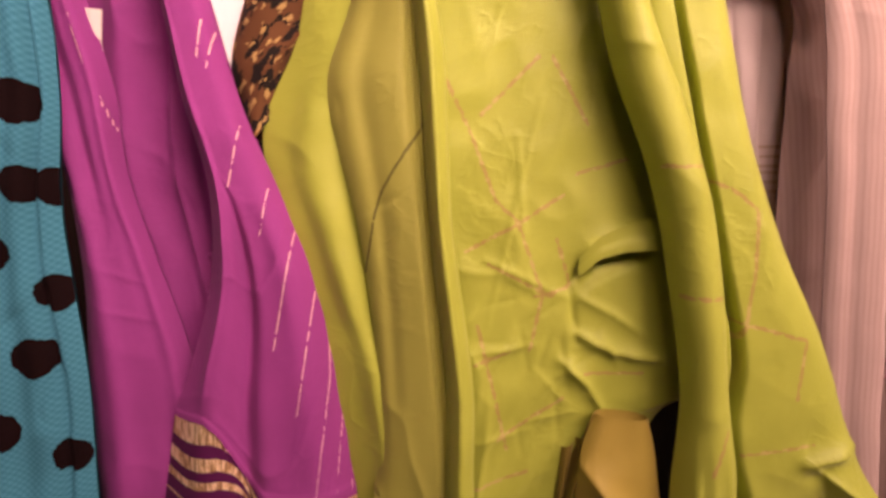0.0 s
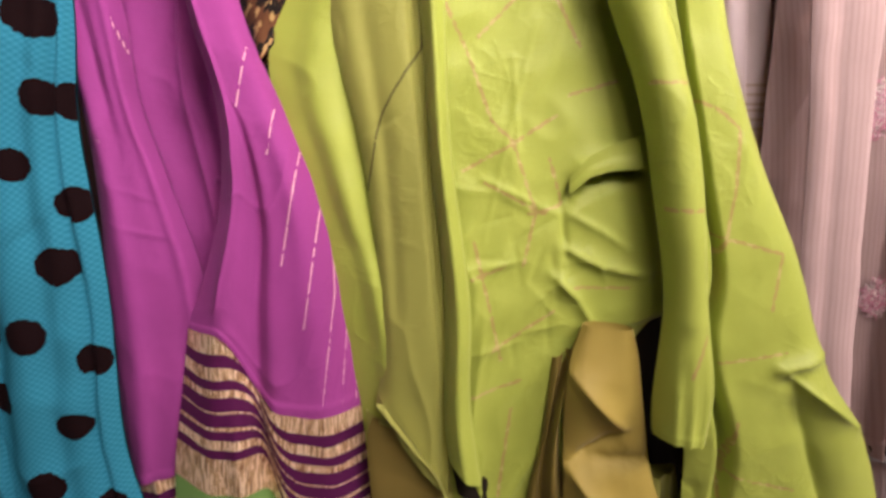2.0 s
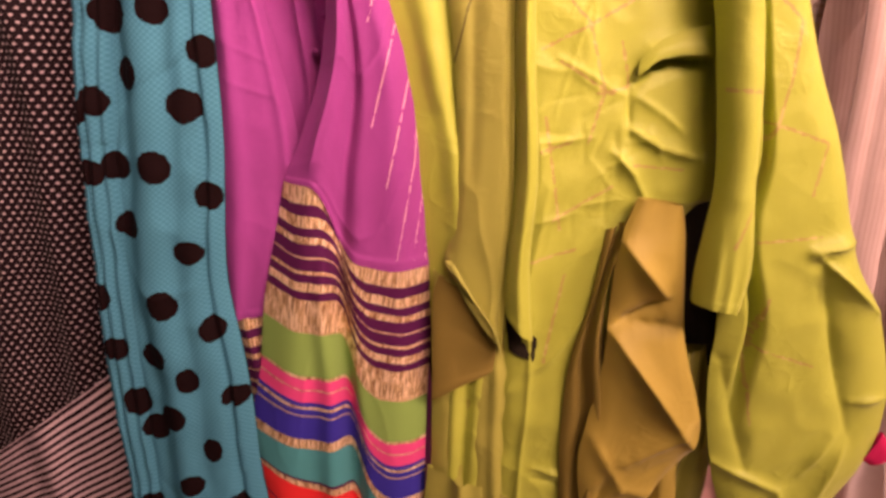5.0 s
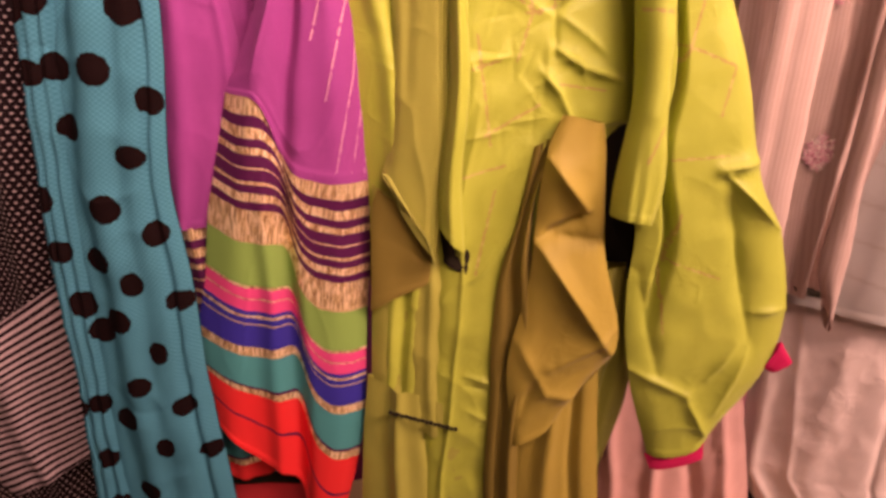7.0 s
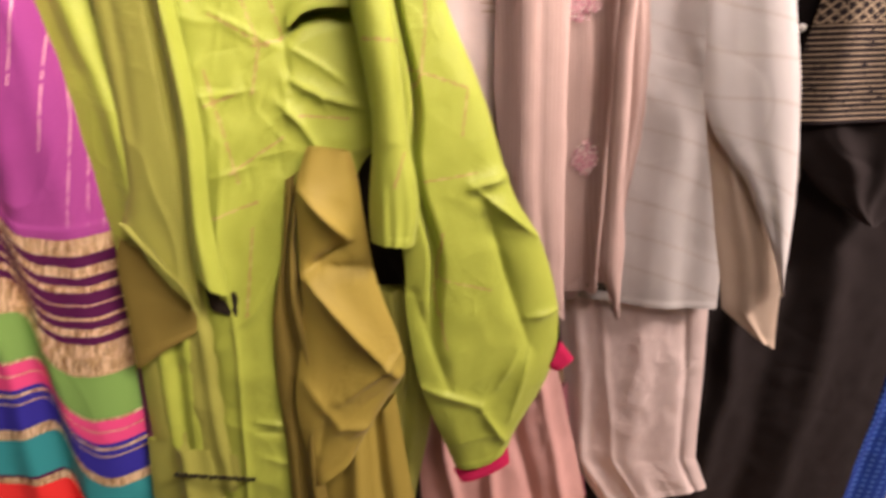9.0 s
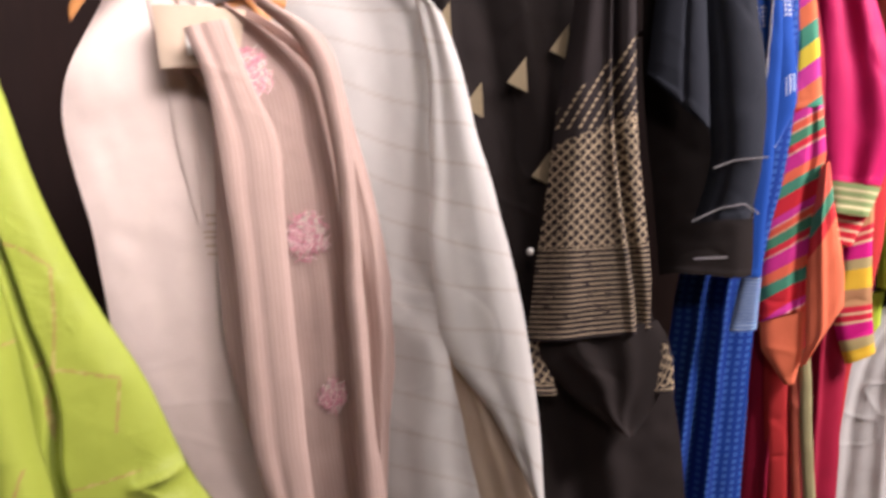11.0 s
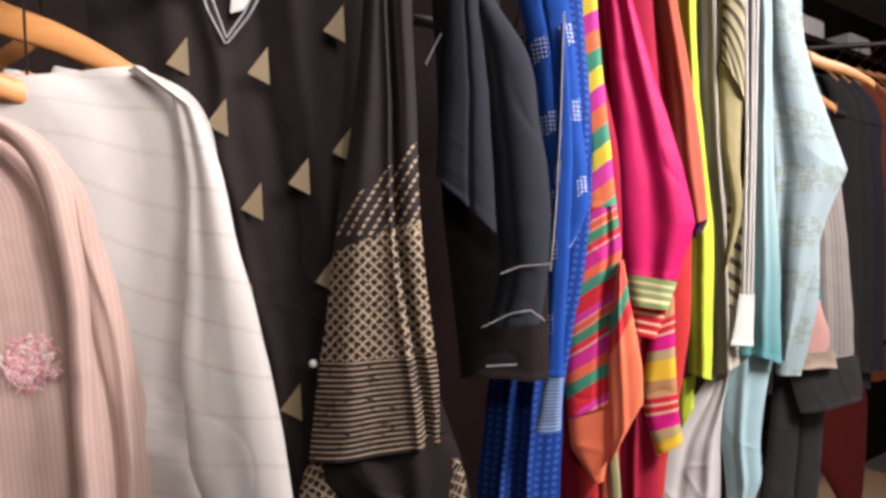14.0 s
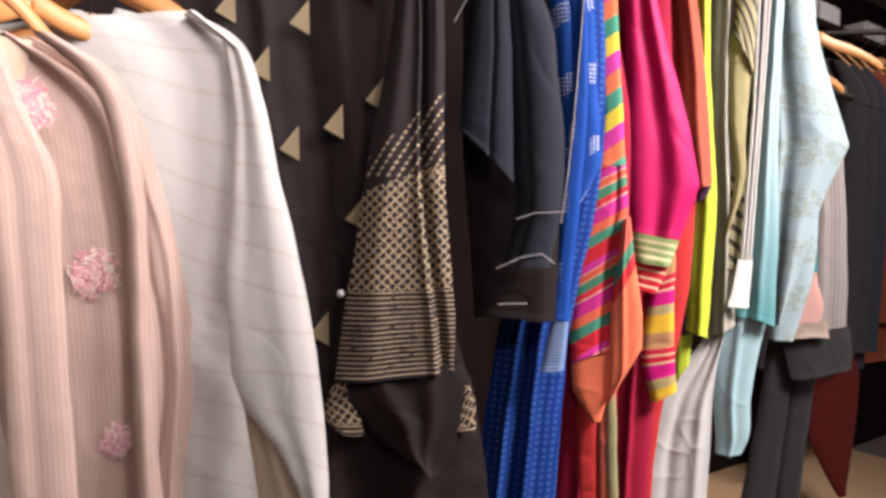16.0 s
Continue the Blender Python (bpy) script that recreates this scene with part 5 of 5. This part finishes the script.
drape("far_sleeve", g, "navy", [(-0.098, 1.94, -0.062, 1.935), (-0.090, 1.801, -0.050, 1.796), (-0.070, 1.69, 0.008, 1.686), (-0.057, 1.57, 0.026, 1.565), (-0.049, 1.439, 0.039, 1.439), (-0.043, 1.349, 0.034, 1.345), (-0.068, 1.245, 0.018, 1.255)], M_NAVY, w=0.0, depth=0.024, folds=[(0.5, 0.5, 0.3, 0.008), (0.25, 0.3, -0.05, -0.006)], wrinkle=0.003)
for pts in ([(-0.042, 1.336), (-0.012, 1.347), (0.036, 1.35)], [(-0.074, 1.251), (-0.031, 1.272), (0.003, 1.278), (0.024, 1.262)], [(-0.069, 1.19), (-0.02, 1.193)], [(-0.155, 1.673), (-0.143, 1.696), (-0.129, 1.721)]):
    tube("stitching", [at("navy", p[0], p[1], 0.026) for p in pts], 0.0013, M_STITCH, g, "pale stitched line")
hanger("navy", *(-0.022, 1.973), 0.0)

# ---- royal blue kurta ----
g = thing("kurta", "blue", 0, 1.6, "royal blue kurta with blocks of white dots", "kurta", "clothes on the rail")
drape("body", g, "blue", [(-0.104, 2.029, 0.042, 2.013), (-0.078, 1.865, 0.037, 1.854), (-0.064, 1.649, 0.05, 1.642), (-0.104, 1.385, 0.04, 1.381), (-0.15, 1.121, -0.009, 1.121), (-0.177, 0.928, -0.021, 0.932), (-0.276, 0.011, -0.057, 0.041)], M_BLUEDARK, w=-0.03, depth=0.025, folds=[(0.3, 0.3, 0.06, 0.014), (0.6, 0.6, 0.06, 0.014), (0.45, 0.45, 0.04, -0.014)])
drape("upper_sleeve", g, "blue", [(-0.100, 2.003, -0.012, 1.994), (-0.085, 1.846, 0.006, 1.839), (-0.060, 1.72, 0.018, 1.725), (-0.045, 1.60, 0.028, 1.60), (-0.035, 1.504, 0.036, 1.50), (-0.034, 1.40, 0.034, 1.44), (-0.030, 1.33, 0.008, 1.38)], M_BLUE, w=0.012, depth=0.016, folds=[(0.5, 0.35, -0.05, -0.006)], step=0.003)
drape("scarf", g, "blue", [(-0.008, 1.771, 0, 1.771), (-0.02, 1.532, 0.009, 1.53), (-0.035, 1.333, -0.003, 1.332), (-0.042, 1.234, -0.011, 1.234), (-0.049, 1.145, -0.016, 1.145)], M_BLUE, w=0.025, depth=0.008)
drape("scarf_end", g, "blue", [(-0.049, 1.145, -0.016, 1.145), (-0.068, 1.048, -0.023, 1.052)], M_SKY, w=0.025, depth=0.008, label="pale blue ribbed scarf end")
tube("edging", [at("blue", p[0], p[1], 0.04) for p in [(-0.002, 1.787), (-0.013, 1.579), (-0.024, 1.432), (-0.035, 1.334)]], 0.0016, M_STITCH, g)
hanger("blue", *(-0.015, 2.043), 0.0)

# ---- rainbow striped kurta ----
g = thing("kurta", "stripe", 0, 1.6, "kurta with rainbow slanted stripes and orange hem", "kurta", "clothes on the rail")
drape("body", g, "stripe", [(-0.064, 2.045, 0.022, 2.035), (-0.059, 1.878, -0.005, 1.873), (-0.049, 1.546, 0.036, 1.541), (-0.071, 1.218, 0.035, 1.217), (-0.092, 0.912, 0.024, 0.915), (-0.104, 0.57, 0.022, 0.578)], M_CRIMSON, w=-0.02, depth=0.02, folds=[(0.4, 0.4, 0.06, 0.012)])
drape("sleeve", g, "stripe", [(-0.062, 2.02, -0.010, 2.015), (-0.050, 1.809, -0.003, 1.805), (-0.038, 1.666, 0.007, 1.670), (-0.026, 1.555, 0.016, 1.560), (-0.036, 1.443, 0.023, 1.450)], M_STRIPE, w=0.020, depth=0.012, sharp=True, step=0.003)
drape("sleeve_lower", g, "stripe", [(-0.036, 1.445, 0.023, 1.452), (-0.054, 1.347, 0.03, 1.365), (-0.072, 1.239, 0.018, 1.264), (-0.078, 1.125, 0.008, 1.14), (-0.074, 1.057, 0.003, 1.078)], M_LOWER, w=0.022, depth=0.012, sharp=True, step=0.003, folds=[(0.7, 0.7, 0.08, -0.006)])
drape("sleeve_tip", g, "stripe", [(-0.074, 1.057, 0.003, 1.078), (-0.069, 1, 0.002, 1.004), (-0.028, 0.936, -0.011, 0.941)], M_ORANGE, w=0.022, depth=0.010, sharp=True)
drape("front_edge", g, "stripe", [(0.02, 1.343, 0.032, 1.352), (0.005, 1.243, 0.041, 1.274), (0.001, 1.164, 0.054, 1.2), (0.001, 1.086, 0.061, 1.156), (0.001, 1.008, 0.061, 1.089), (-0.007, 0.976, 0.012, 1.004)], M_EDGE, w=0.034, depth=0.010, sharp=True, step=0.003, folds=[(0.4, 0.4, 0.1, 0.004)])
drape("lower_panel", g, "stripe", [(-0.061, 1.053, -0.013, 1.055), (-0.057, 0.913, -0.014, 0.916), (-0.048, 0.63, -0.009, 0.634)], M_RED, w=0.0, depth=0.010)
drape("lower_edge", g, "stripe", [(-0.014, 0.987, 0.001, 0.987), (-0.013, 0.87, 0.004, 0.872), (-0.005, 0.637, 0.015, 0.639)], M_BRICK, w=0.004, depth=0.006)
drape("lower_trim", g, "stripe", [(-0.002, 1, 0.018, 1.001), (0.004, 0.873, 0.024, 0.875), (0.015, 0.641, 0.037, 0.644)], M_KHAKI, w=0.008, depth=0.006, label="olive green trim strip")
hanger("stripe", *(-0.022, 2.072), 0.0)

# ---- hot pink kurta ----
g = thing("kurta", "magenta", 0, 1.6, "hot pink silk kurta with green and gold cuffs", "kurta", "clothes on the rail")
drape("body", g, "magenta", [(-0.129, 2.097, -0.014, 2.084), (-0.109, 1.676, 0.005, 1.668), (-0.098, 1.32, 0.014, 1.318), (-0.103, 0.874, -0.013, 0.876), (-0.116, 0.506, -0.027, 0.512)], M_CRIMSON, w=-0.03, depth=0.02, folds=[(0.4, 0.4, 0.08, 0.012)])
drape("sleeve", g, "magenta", [(-0.113, 2.066, -0.075, 2.061), (-0.108, 1.892, -0.059, 1.888), (-0.101, 1.72, -0.016, 1.714), (-0.094, 1.515, 0.036, 1.531), (-0.094, 1.413, 0.056, 1.418), (-0.082, 1.322, 0.02, 1.303)], M_MAGENTA, w=0.02, depth=0.024, sharp=True, folds=[(0.45, 0.5, 0.15, -0.008), (0.75, 0.7, 0.15, 0.006)], wrinkle=0.002)
drape("cuff", g, "magenta", [(-0.083, 1.322, 0.019, 1.303), (-0.075, 1.261, -0.002, 1.248)], M_CUFF, w=0.026, depth=0.02, step=0.004, label="green and gold striped cuff")
drape("cuff_lower", g, "magenta", [(-0.075, 1.261, -0.002, 1.248), (-0.068, 1.199, -0.026, 1.188)], M_REDGOLD, w=0.022, depth=0.014, step=0.004, label="red and gold striped cuff edge")
drape("inner_sleeve", g, "magenta", [(-0.018, 1.252, 0.018, 1.274), (-0.038, 1.15, 0.017, 1.161), (-0.047, 1.048, 0.021, 1.06), (-0.023, 0.952, 0.028, 0.981)], M_PINKGOLD, w=0.0, depth=0.012, label="pink, gold and yellow striped sleeve end")
hanger("magenta", *(-0.08, 2.121), 0.0)

# ---- red and brick kurtas ----
g = thing("kurta", "red", 0, 1.6, "red cotton kurta with brick red sleeve", "kurta", "clothes on the rail")
drape("body", g, "red", [(-0.085, 2.128, -0.014, 2.12), (-0.08, 1.938, 0.003, 1.931), (-0.065, 1.687, 0.029, 1.681), (-0.071, 1.193, 0.034, 1.191), (-0.143, 0.846, -0.025, 0.849), (-0.169, 0.457, -0.039, 0.465)], M_RED, w=-0.02, depth=0.02, folds=[(0.4, 0.4, 0.08, 0.012)])
drape("sleeve", g, "red", [(-0.044, 2.105, 0.008, 2.1), (-0.034, 1.921, 0.013, 1.917), (-0.011, 1.737, 0.04, 1.733), (-0.001, 1.555, 0.06, 1.564), (0.017, 1.41, 0.068, 1.432)], M_BRICK, w=0.01, depth=0.02, folds=[(0.5, 0.5, 0.15, 0.01)])
# shade inside the sleeve mouth, put in as a dark plum sheet
drape("opening_shade", g, "red", [(0.037, 1.422, 0.072, 1.43), (0.041, 1.386, 0.061, 1.403)], M_PLUM, w=0.0, depth=0.008)
hanger("red", *(-0.023, 2.158), 0.0)

# ---- lime kurta ----
g = thing("kurta", "lime", 0, 1.6, "bright lime green cotton kurta", "kurta", "clothes on the rail")
drape("body", g, "lime", [(-0.014, 2.136, 0.04, 2.13), (-0.003, 1.943, 0.039, 1.939), (0.005, 1.689, 0.044, 1.686), (0.009, 1.399, 0.066, 1.397), (0.005, 1.187, 0.06, 1.186), (0.007, 1.087, 0.054, 1.075)], M_LIME, depth=0.02, folds=[(0.5, 0.5, 0.15, 0.012)])
drape("sleeve_end", g, "lime", [(-0.012, 1.072, 0.024, 1.085), (-0.013, 0.96, 0.019, 1.01)], M_LIME, w=-0.01, depth=0.01)
hanger("lime", *(0.026, 2.182), 0.0)
g = thing("kurta", "lime", 0, 1.6, "dark plum kurta between the bright ones", "kurta", "clothes on the rail")
drape("body", g, "lime", [(-0.028, 1.569, 0.021, 1.566), (-0.025, 1.311, 0.018, 1.31), (-0.028, 1.055, 0.015, 1.068)], M_PLUM, w=-0.03, depth=0.01)

# ---- stone and khaki kurtas, off-white skirts ----
g = thing("kurta", "olive", 0, 1.6, "khaki kurta with black slanted stripes and stone panel", "kurta", "clothes on the rail")
drape("panel", g, "olive", [(-0.007, 2.167, 0.074, 2.158), (0.005, 1.966, 0.079, 1.959), (0.011, 1.635, 0.079, 1.631), (0.03, 1.307, 0.085, 1.305), (0.027, 1.073, 0.083, 1.099)], M_STONE, w=-0.02, depth=0.02, folds=[(0.4, 0.4, 0.12, 0.012)])
drape("sleeve", g, "olive", [(0.046, 2.144, 0.088, 2.139), (0.053, 1.948, 0.102, 1.944), (0.048, 1.794, 0.095, 1.701)], M_KHAKISTRIPE, w=0.012, depth=0.016)
drape("sleeve_lower", g, "olive", [(0.045, 1.797, 0.099, 1.716), (0.047, 1.616, 0.087, 1.562), (0.065, 1.46, 0.09, 1.459), (0.041, 1.307, 0.064, 1.358)], M_KHAKI, w=0.002, depth=0.016)
drape("sleeve_end", g, "olive", [(0.057, 1.461, 0.095, 1.499), (0.046, 1.333, 0.089, 1.344), (0.048, 1.229, 0.084, 1.229)], M_KHAKISTRIPE, w=-0.008, depth=0.012)
hanger("olive", *(0.051, 2.201), 0.0)
g = thing("skirt", "olive", 0, 0.9, "long off-white cotton skirt hanging low", "skirt", "clothes on the rail")
drape("body", g, "olive", [(0.054, 1.437, 0.115, 1.435), (0.014, 1.055, 0.064, 1.055), (-0.092, 0.91, 0.046, 0.912), (-0.122, 0.8, 0.042, 0.804), (-0.148, 0.445, 0.029, 0.456)], M_OFFWHITE, w=-0.04, depth=0.02, folds=[(0.5, 0.4, 0.08, -0.01), (0.8, 0.8, 0.08, 0.012)])

# ---- shirt with a hanging price tag, teal and pale blue kurtas ----
g = thing("price_tag", "tag", 0, 1.4, "blank white price tag on pale cords", "price tag")
drape("card", g, "tag", [(0.024, 1.263, 0.056, 1.262), (0.011, 1.181, 0.052, 1.18), (0.002, 1.146, 0.05, 1.145)], M_PAPER, w=0.03, depth=0.002, wrinkle=0.0006)
CORDS = [[(0.053, 2.019), (0.047, 1.623), (0.032, 1.263)], [(0.069, 2.017), (0.058, 1.623), (0.041, 1.262)], [(0.079, 2.017), (0.064, 1.622), (0.049, 1.262)]]
for pts in CORDS:
    tube("cord", [at("tag", p[0], p[1], 0.03) for p in pts], 0.0035, M_OFFWHITE, g)
g = thing("kurta", "tag", 0, 1.6, "teal cotton kurta with pale blue lower half", "kurta", "clothes on the rail")
drape("body", g, "tag", [(0.034, 2.155, 0.12, 2.145), (0.063, 1.954, 0.118, 1.949), (0.055, 1.564, 0.115, 1.56), (0.039, 1.305, 0.123, 1.303), (0.026, 1.125, 0.121, 1.105)], M_DIP, depth=0.02, folds=[(0.5, 0.5, 0.1, 0.01), (0.25, 0.3, -0.06, -0.008)])
drape("lower_panel", g, "tag", [(0.002, 1.122, 0.112, 1.121), (-0.006, 0.913, 0.08, 0.914), (0.002, 0.806, 0.076, 0.808), (0.001, 0.776, 0.062, 0.778)], M_PALE, w=-0.02, depth=0.02, folds=[(0.4, 0.4, 0.1, 0.012)])
hanger("tag", *(0.085, 2.202), 0.0)
g = thing("kurta", "pale", 0, 1.6, "pale blue lace kurta with wide bent sleeves", "kurta", "clothes on the rail")
drape("sleeve", g, "pale", [(-0.105, 2.197, -0.035, 2.189), (-0.097, 1.987, -0.015, 1.979), (-0.088, 1.82, 0.031, 1.77), (-0.075, 1.641, 0.081, 1.604), (-0.066, 1.558, 0.098, 1.547), (-0.067, 1.435, 0.049, 1.43), (-0.067, 1.299, 0.012, 1.297), (-0.069, 1.163, -0.027, 1.163), (-0.069, 1.095, -0.05, 1.095)], M_LACE, w=0.03, depth=0.022, step=0.004, sharp=True,
      folds=[(0.2, 0.1, 0.1, -0.012), (0.5, 0.5, 0.2, 0.010)], wrinkle=0.002)
drape("body", g, "pale", [(-0.079, 2.223, 0.026, 2.211), (-0.064, 1.92, 0.029, 1.941), (-0.051, 1.578, 0.053, 1.573), (-0.054, 1.156, 0.037, 1.155), (-0.052, 1.044, 0.006, 1.044)], M_LACE, w=-0.02, depth=0.02)
drape("white_shoulder", g, "pale", [(-0.053, 2.081, -0.001, 2.076), (-0.036, 1.995, 0.008, 1.977), (-0.027, 1.895, 0.015, 1.892), (0.002, 1.809, 0.027, 1.807)], M_OFFWHITE, w=-0.004, depth=0.012)
hanger("pale", *(-0.039, 2.263), 0.0)

# ---- grey shirt, small embroidered piece, dark trousers ----
g = thing("shirt", "grey", 0, 1.5, "grey pinstriped shirt with charcoal hem", "shirt", "clothes on the rail")
drape("body", g, "grey", [(-0.044, 1.602, 0.102, 1.594), (-0.029, 1.411, 0.116, 1.405), (-0.031, 1.19, 0.128, 1.187), (-0.033, 1.048, 0.13, 1.047)], M_GREY, depth=0.02, folds=[(0.5, 0.5, 0.1, 0.01)])
drape("hem", g, "grey", [(-0.056, 1.034, 0.132, 1.064), (-0.037, 0.972, 0.143, 0.988), (-0.018, 0.897, 0.141, 0.941)], M_CHAR, w=0.01, depth=0.012)
drape("embroidered_end", g, "grey", [(-0.023, 1.363, 0.027, 1.361), (-0.044, 1.193, 0.035, 1.192), (-0.076, 1.1, 0.053, 1.115), (-0.079, 1.031, 0.036, 1.038)], M_ROSE, w=0.03, depth=0.01)
drape("green_trim", g, "grey", [(0.007, 1.331, 0.026, 1.331), (0.013, 1.216, 0.03, 1.216)], M_AQUA, w=0.036, depth=0.004)
drape("raw_hem", g, "grey", [(-0.082, 1.071, 0.061, 1.078), (-0.084, 1.022, 0.066, 1.032)], M_RAW, w=0.036, depth=0.008, crumple=0.003)
hanger("grey", *(0.026, 1.884), 0.0)
g = thing("trousers", "grey", 0, 1.0, "black trousers hanging beside the off-white skirt", "trousers", "clothes on the rail")
drape("leg", g, "grey", [(-0.018, 1.759, 0.027, 1.756), (-0.033, 1.687, 0.032, 1.683), (-0.063, 1.091, 0.023, 1.09), (-0.082, 0.882, 0, 0.883), (-0.114, 0.642, -0.024, 0.645), (-0.153, 0.401, -0.048, 0.406)], M_CHAR, w=-0.03, depth=0.02)
drape("leg", g, "grey", [(0.032, 1.76, 0.062, 1.759), (0.026, 1.687, 0.086, 1.684), (0, 1.039, 0.09, 1.038), (-0.009, 0.797, 0.065, 0.798), (-0.036, 0.507, 0.039, 0.51)], M_CHAR, w=-0.05, depth=0.02)
hanger("grey", *(0.029, 1.799), -0.04, 0.10, 0.04)
g = thing("kurta", "grey", 0, 1.0, "dark maroon kurta with a pointed hem", "kurta", "clothes on the rail")
drape("skirt", g, "far", [(-0.221, 1.849, -0.159, 1.848), (-0.195, 1.611, -0.089, 1.611), (-0.161, 1.132, -0.042, 1.135), (-0.159, 0.89, -0.002, 0.897), (-0.164, 0.696, 0.038, 0.736), (-0.151, 0.453, 0.025, 0.49), (-0.095, 0.335, 0.011, 0.331), (-0.031, 0.218, 0.001, 0.233)], M_MAROON, w=-0.04, sharp=True, depth=0.02)
drape("hem_facing", g, "far", [(-0.149, 0.667, 0.041, 0.707), (-0.134, 0.472, 0.026, 0.502)], M_CHAR, w=-0.062, depth=0.006)
hanger("far", *(-0.188, 1.932), -0.04, 0.06, 0.03)

# ---- far rack ----
fr = tagged(new("clothes_rail"), "dark metal clothes rail further along the wall", "clothes rail")
A, B = (-0.297, 2.146), (0.134, 2.077)
tube("bar", [at("far", A[0] - 0.1, A[1] + 0.03, -0.03), at("far", B[0] + 0.6, A[1] + 0.03, -0.03)], 0.012, M_IRON, fr)
tube("bracket", [at("far", A[0], A[1] + 0.03, -0.03), at("far", A[0], A[1] + 0.03, -0.5)], 0.010, M_IRON, fr)
FARMATS = [M_CHAR, M_CHAR, M_NAVY, M_RUST, M_RUST, M_BRICK, M_PLUM, M_MAROON, M_RUST]
FARNAMES = ["charcoal", "charcoal", "dark navy", "rust brown", "rust brown", "brick red", "dark plum", "dark maroon", "rust brown"]
for i, (m, n) in enumerate(zip(FARMATS, FARNAMES)):
    u0 = A[0] + 0.10 + 0.070 * i
    top = A[1] - 0.085
    g = thing("shirt", "far", 0, 1.4, n + " long-sleeved shirt on a wooden hanger", "shirt", "shirts on the far rail")
    wv = -0.05 * i
    long, reach = (1.30, 1.22) if i < 3 else (1.28, 1.10)
    drape("body", g, "far", [(u0 - 0.16, top, u0 + 0.06, top), (u0 - 0.18, top - 0.05, u0 + 0.13, top - 0.07), (u0 - 0.18, top - 0.35, u0 + 0.15, top - 0.35), (u0 - 0.18, top - long, u0 + 0.14, top - long)], m, w=wv, depth=0.02, wrinkle=0.004)
    drape("sleeve", g, "far", [(u0 + 0.04, top - 0.01, u0 + 0.10, top - 0.02), (u0 + 0.07, top - 0.08, u0 + 0.165, top - 0.10), (u0 + 0.09, top - 0.35, u0 + 0.19, top - 0.35), (u0 + 0.09, top - reach, u0 + 0.18, top - reach)], m, w=wv + 0.02, depth=0.022, wrinkle=0.003)
    h = tagged(new("wooden_hanger"), "varnished wooden clothes hanger on the far rail", "hanger", "hangers on the far rail")
    tube("arm", [at("far", u0 - 0.02, A[1] + 0.0, wv), at("far", u0 + 0.06, A[1] - 0.045, wv), at("far", u0 + 0.13, top - 0.03, wv)], 0.0055, M_WOOD, h)
    tube("hook", [at("far", u0 - 0.02, A[1] + 0.0, wv), at("far", u0 - 0.02, A[1] + 0.045, -0.03)], 0.002, M_STEEL, h)
sh = tagged(new("wall_shelf"), "dark wooden wall shelf above the far rail", "shelf")
P0 = (-0.082, 2.348)
S0 = at("far", P0[0], P0[1], -0.35)
box("board", (S0.x - 0.3, 1.14, S0.z - 0.03), (S0.x + 1.4, 1.448, S0.z), M_PANEL, sh)
for i, dx in enumerate((0.05, 0.55)):
    bx = tagged(new("storage_box"), "pale folded cloth stacked on the dark shelf", "folded cloth", "folded cloths on the shelf")
    box("bolt", (S0.x + dx, 1.16, S0.z + 0.001), (S0.x + dx + 0.22, 1.36, S0.z + 0.11), M_OFFWHITE, bx, bevel=0.015)
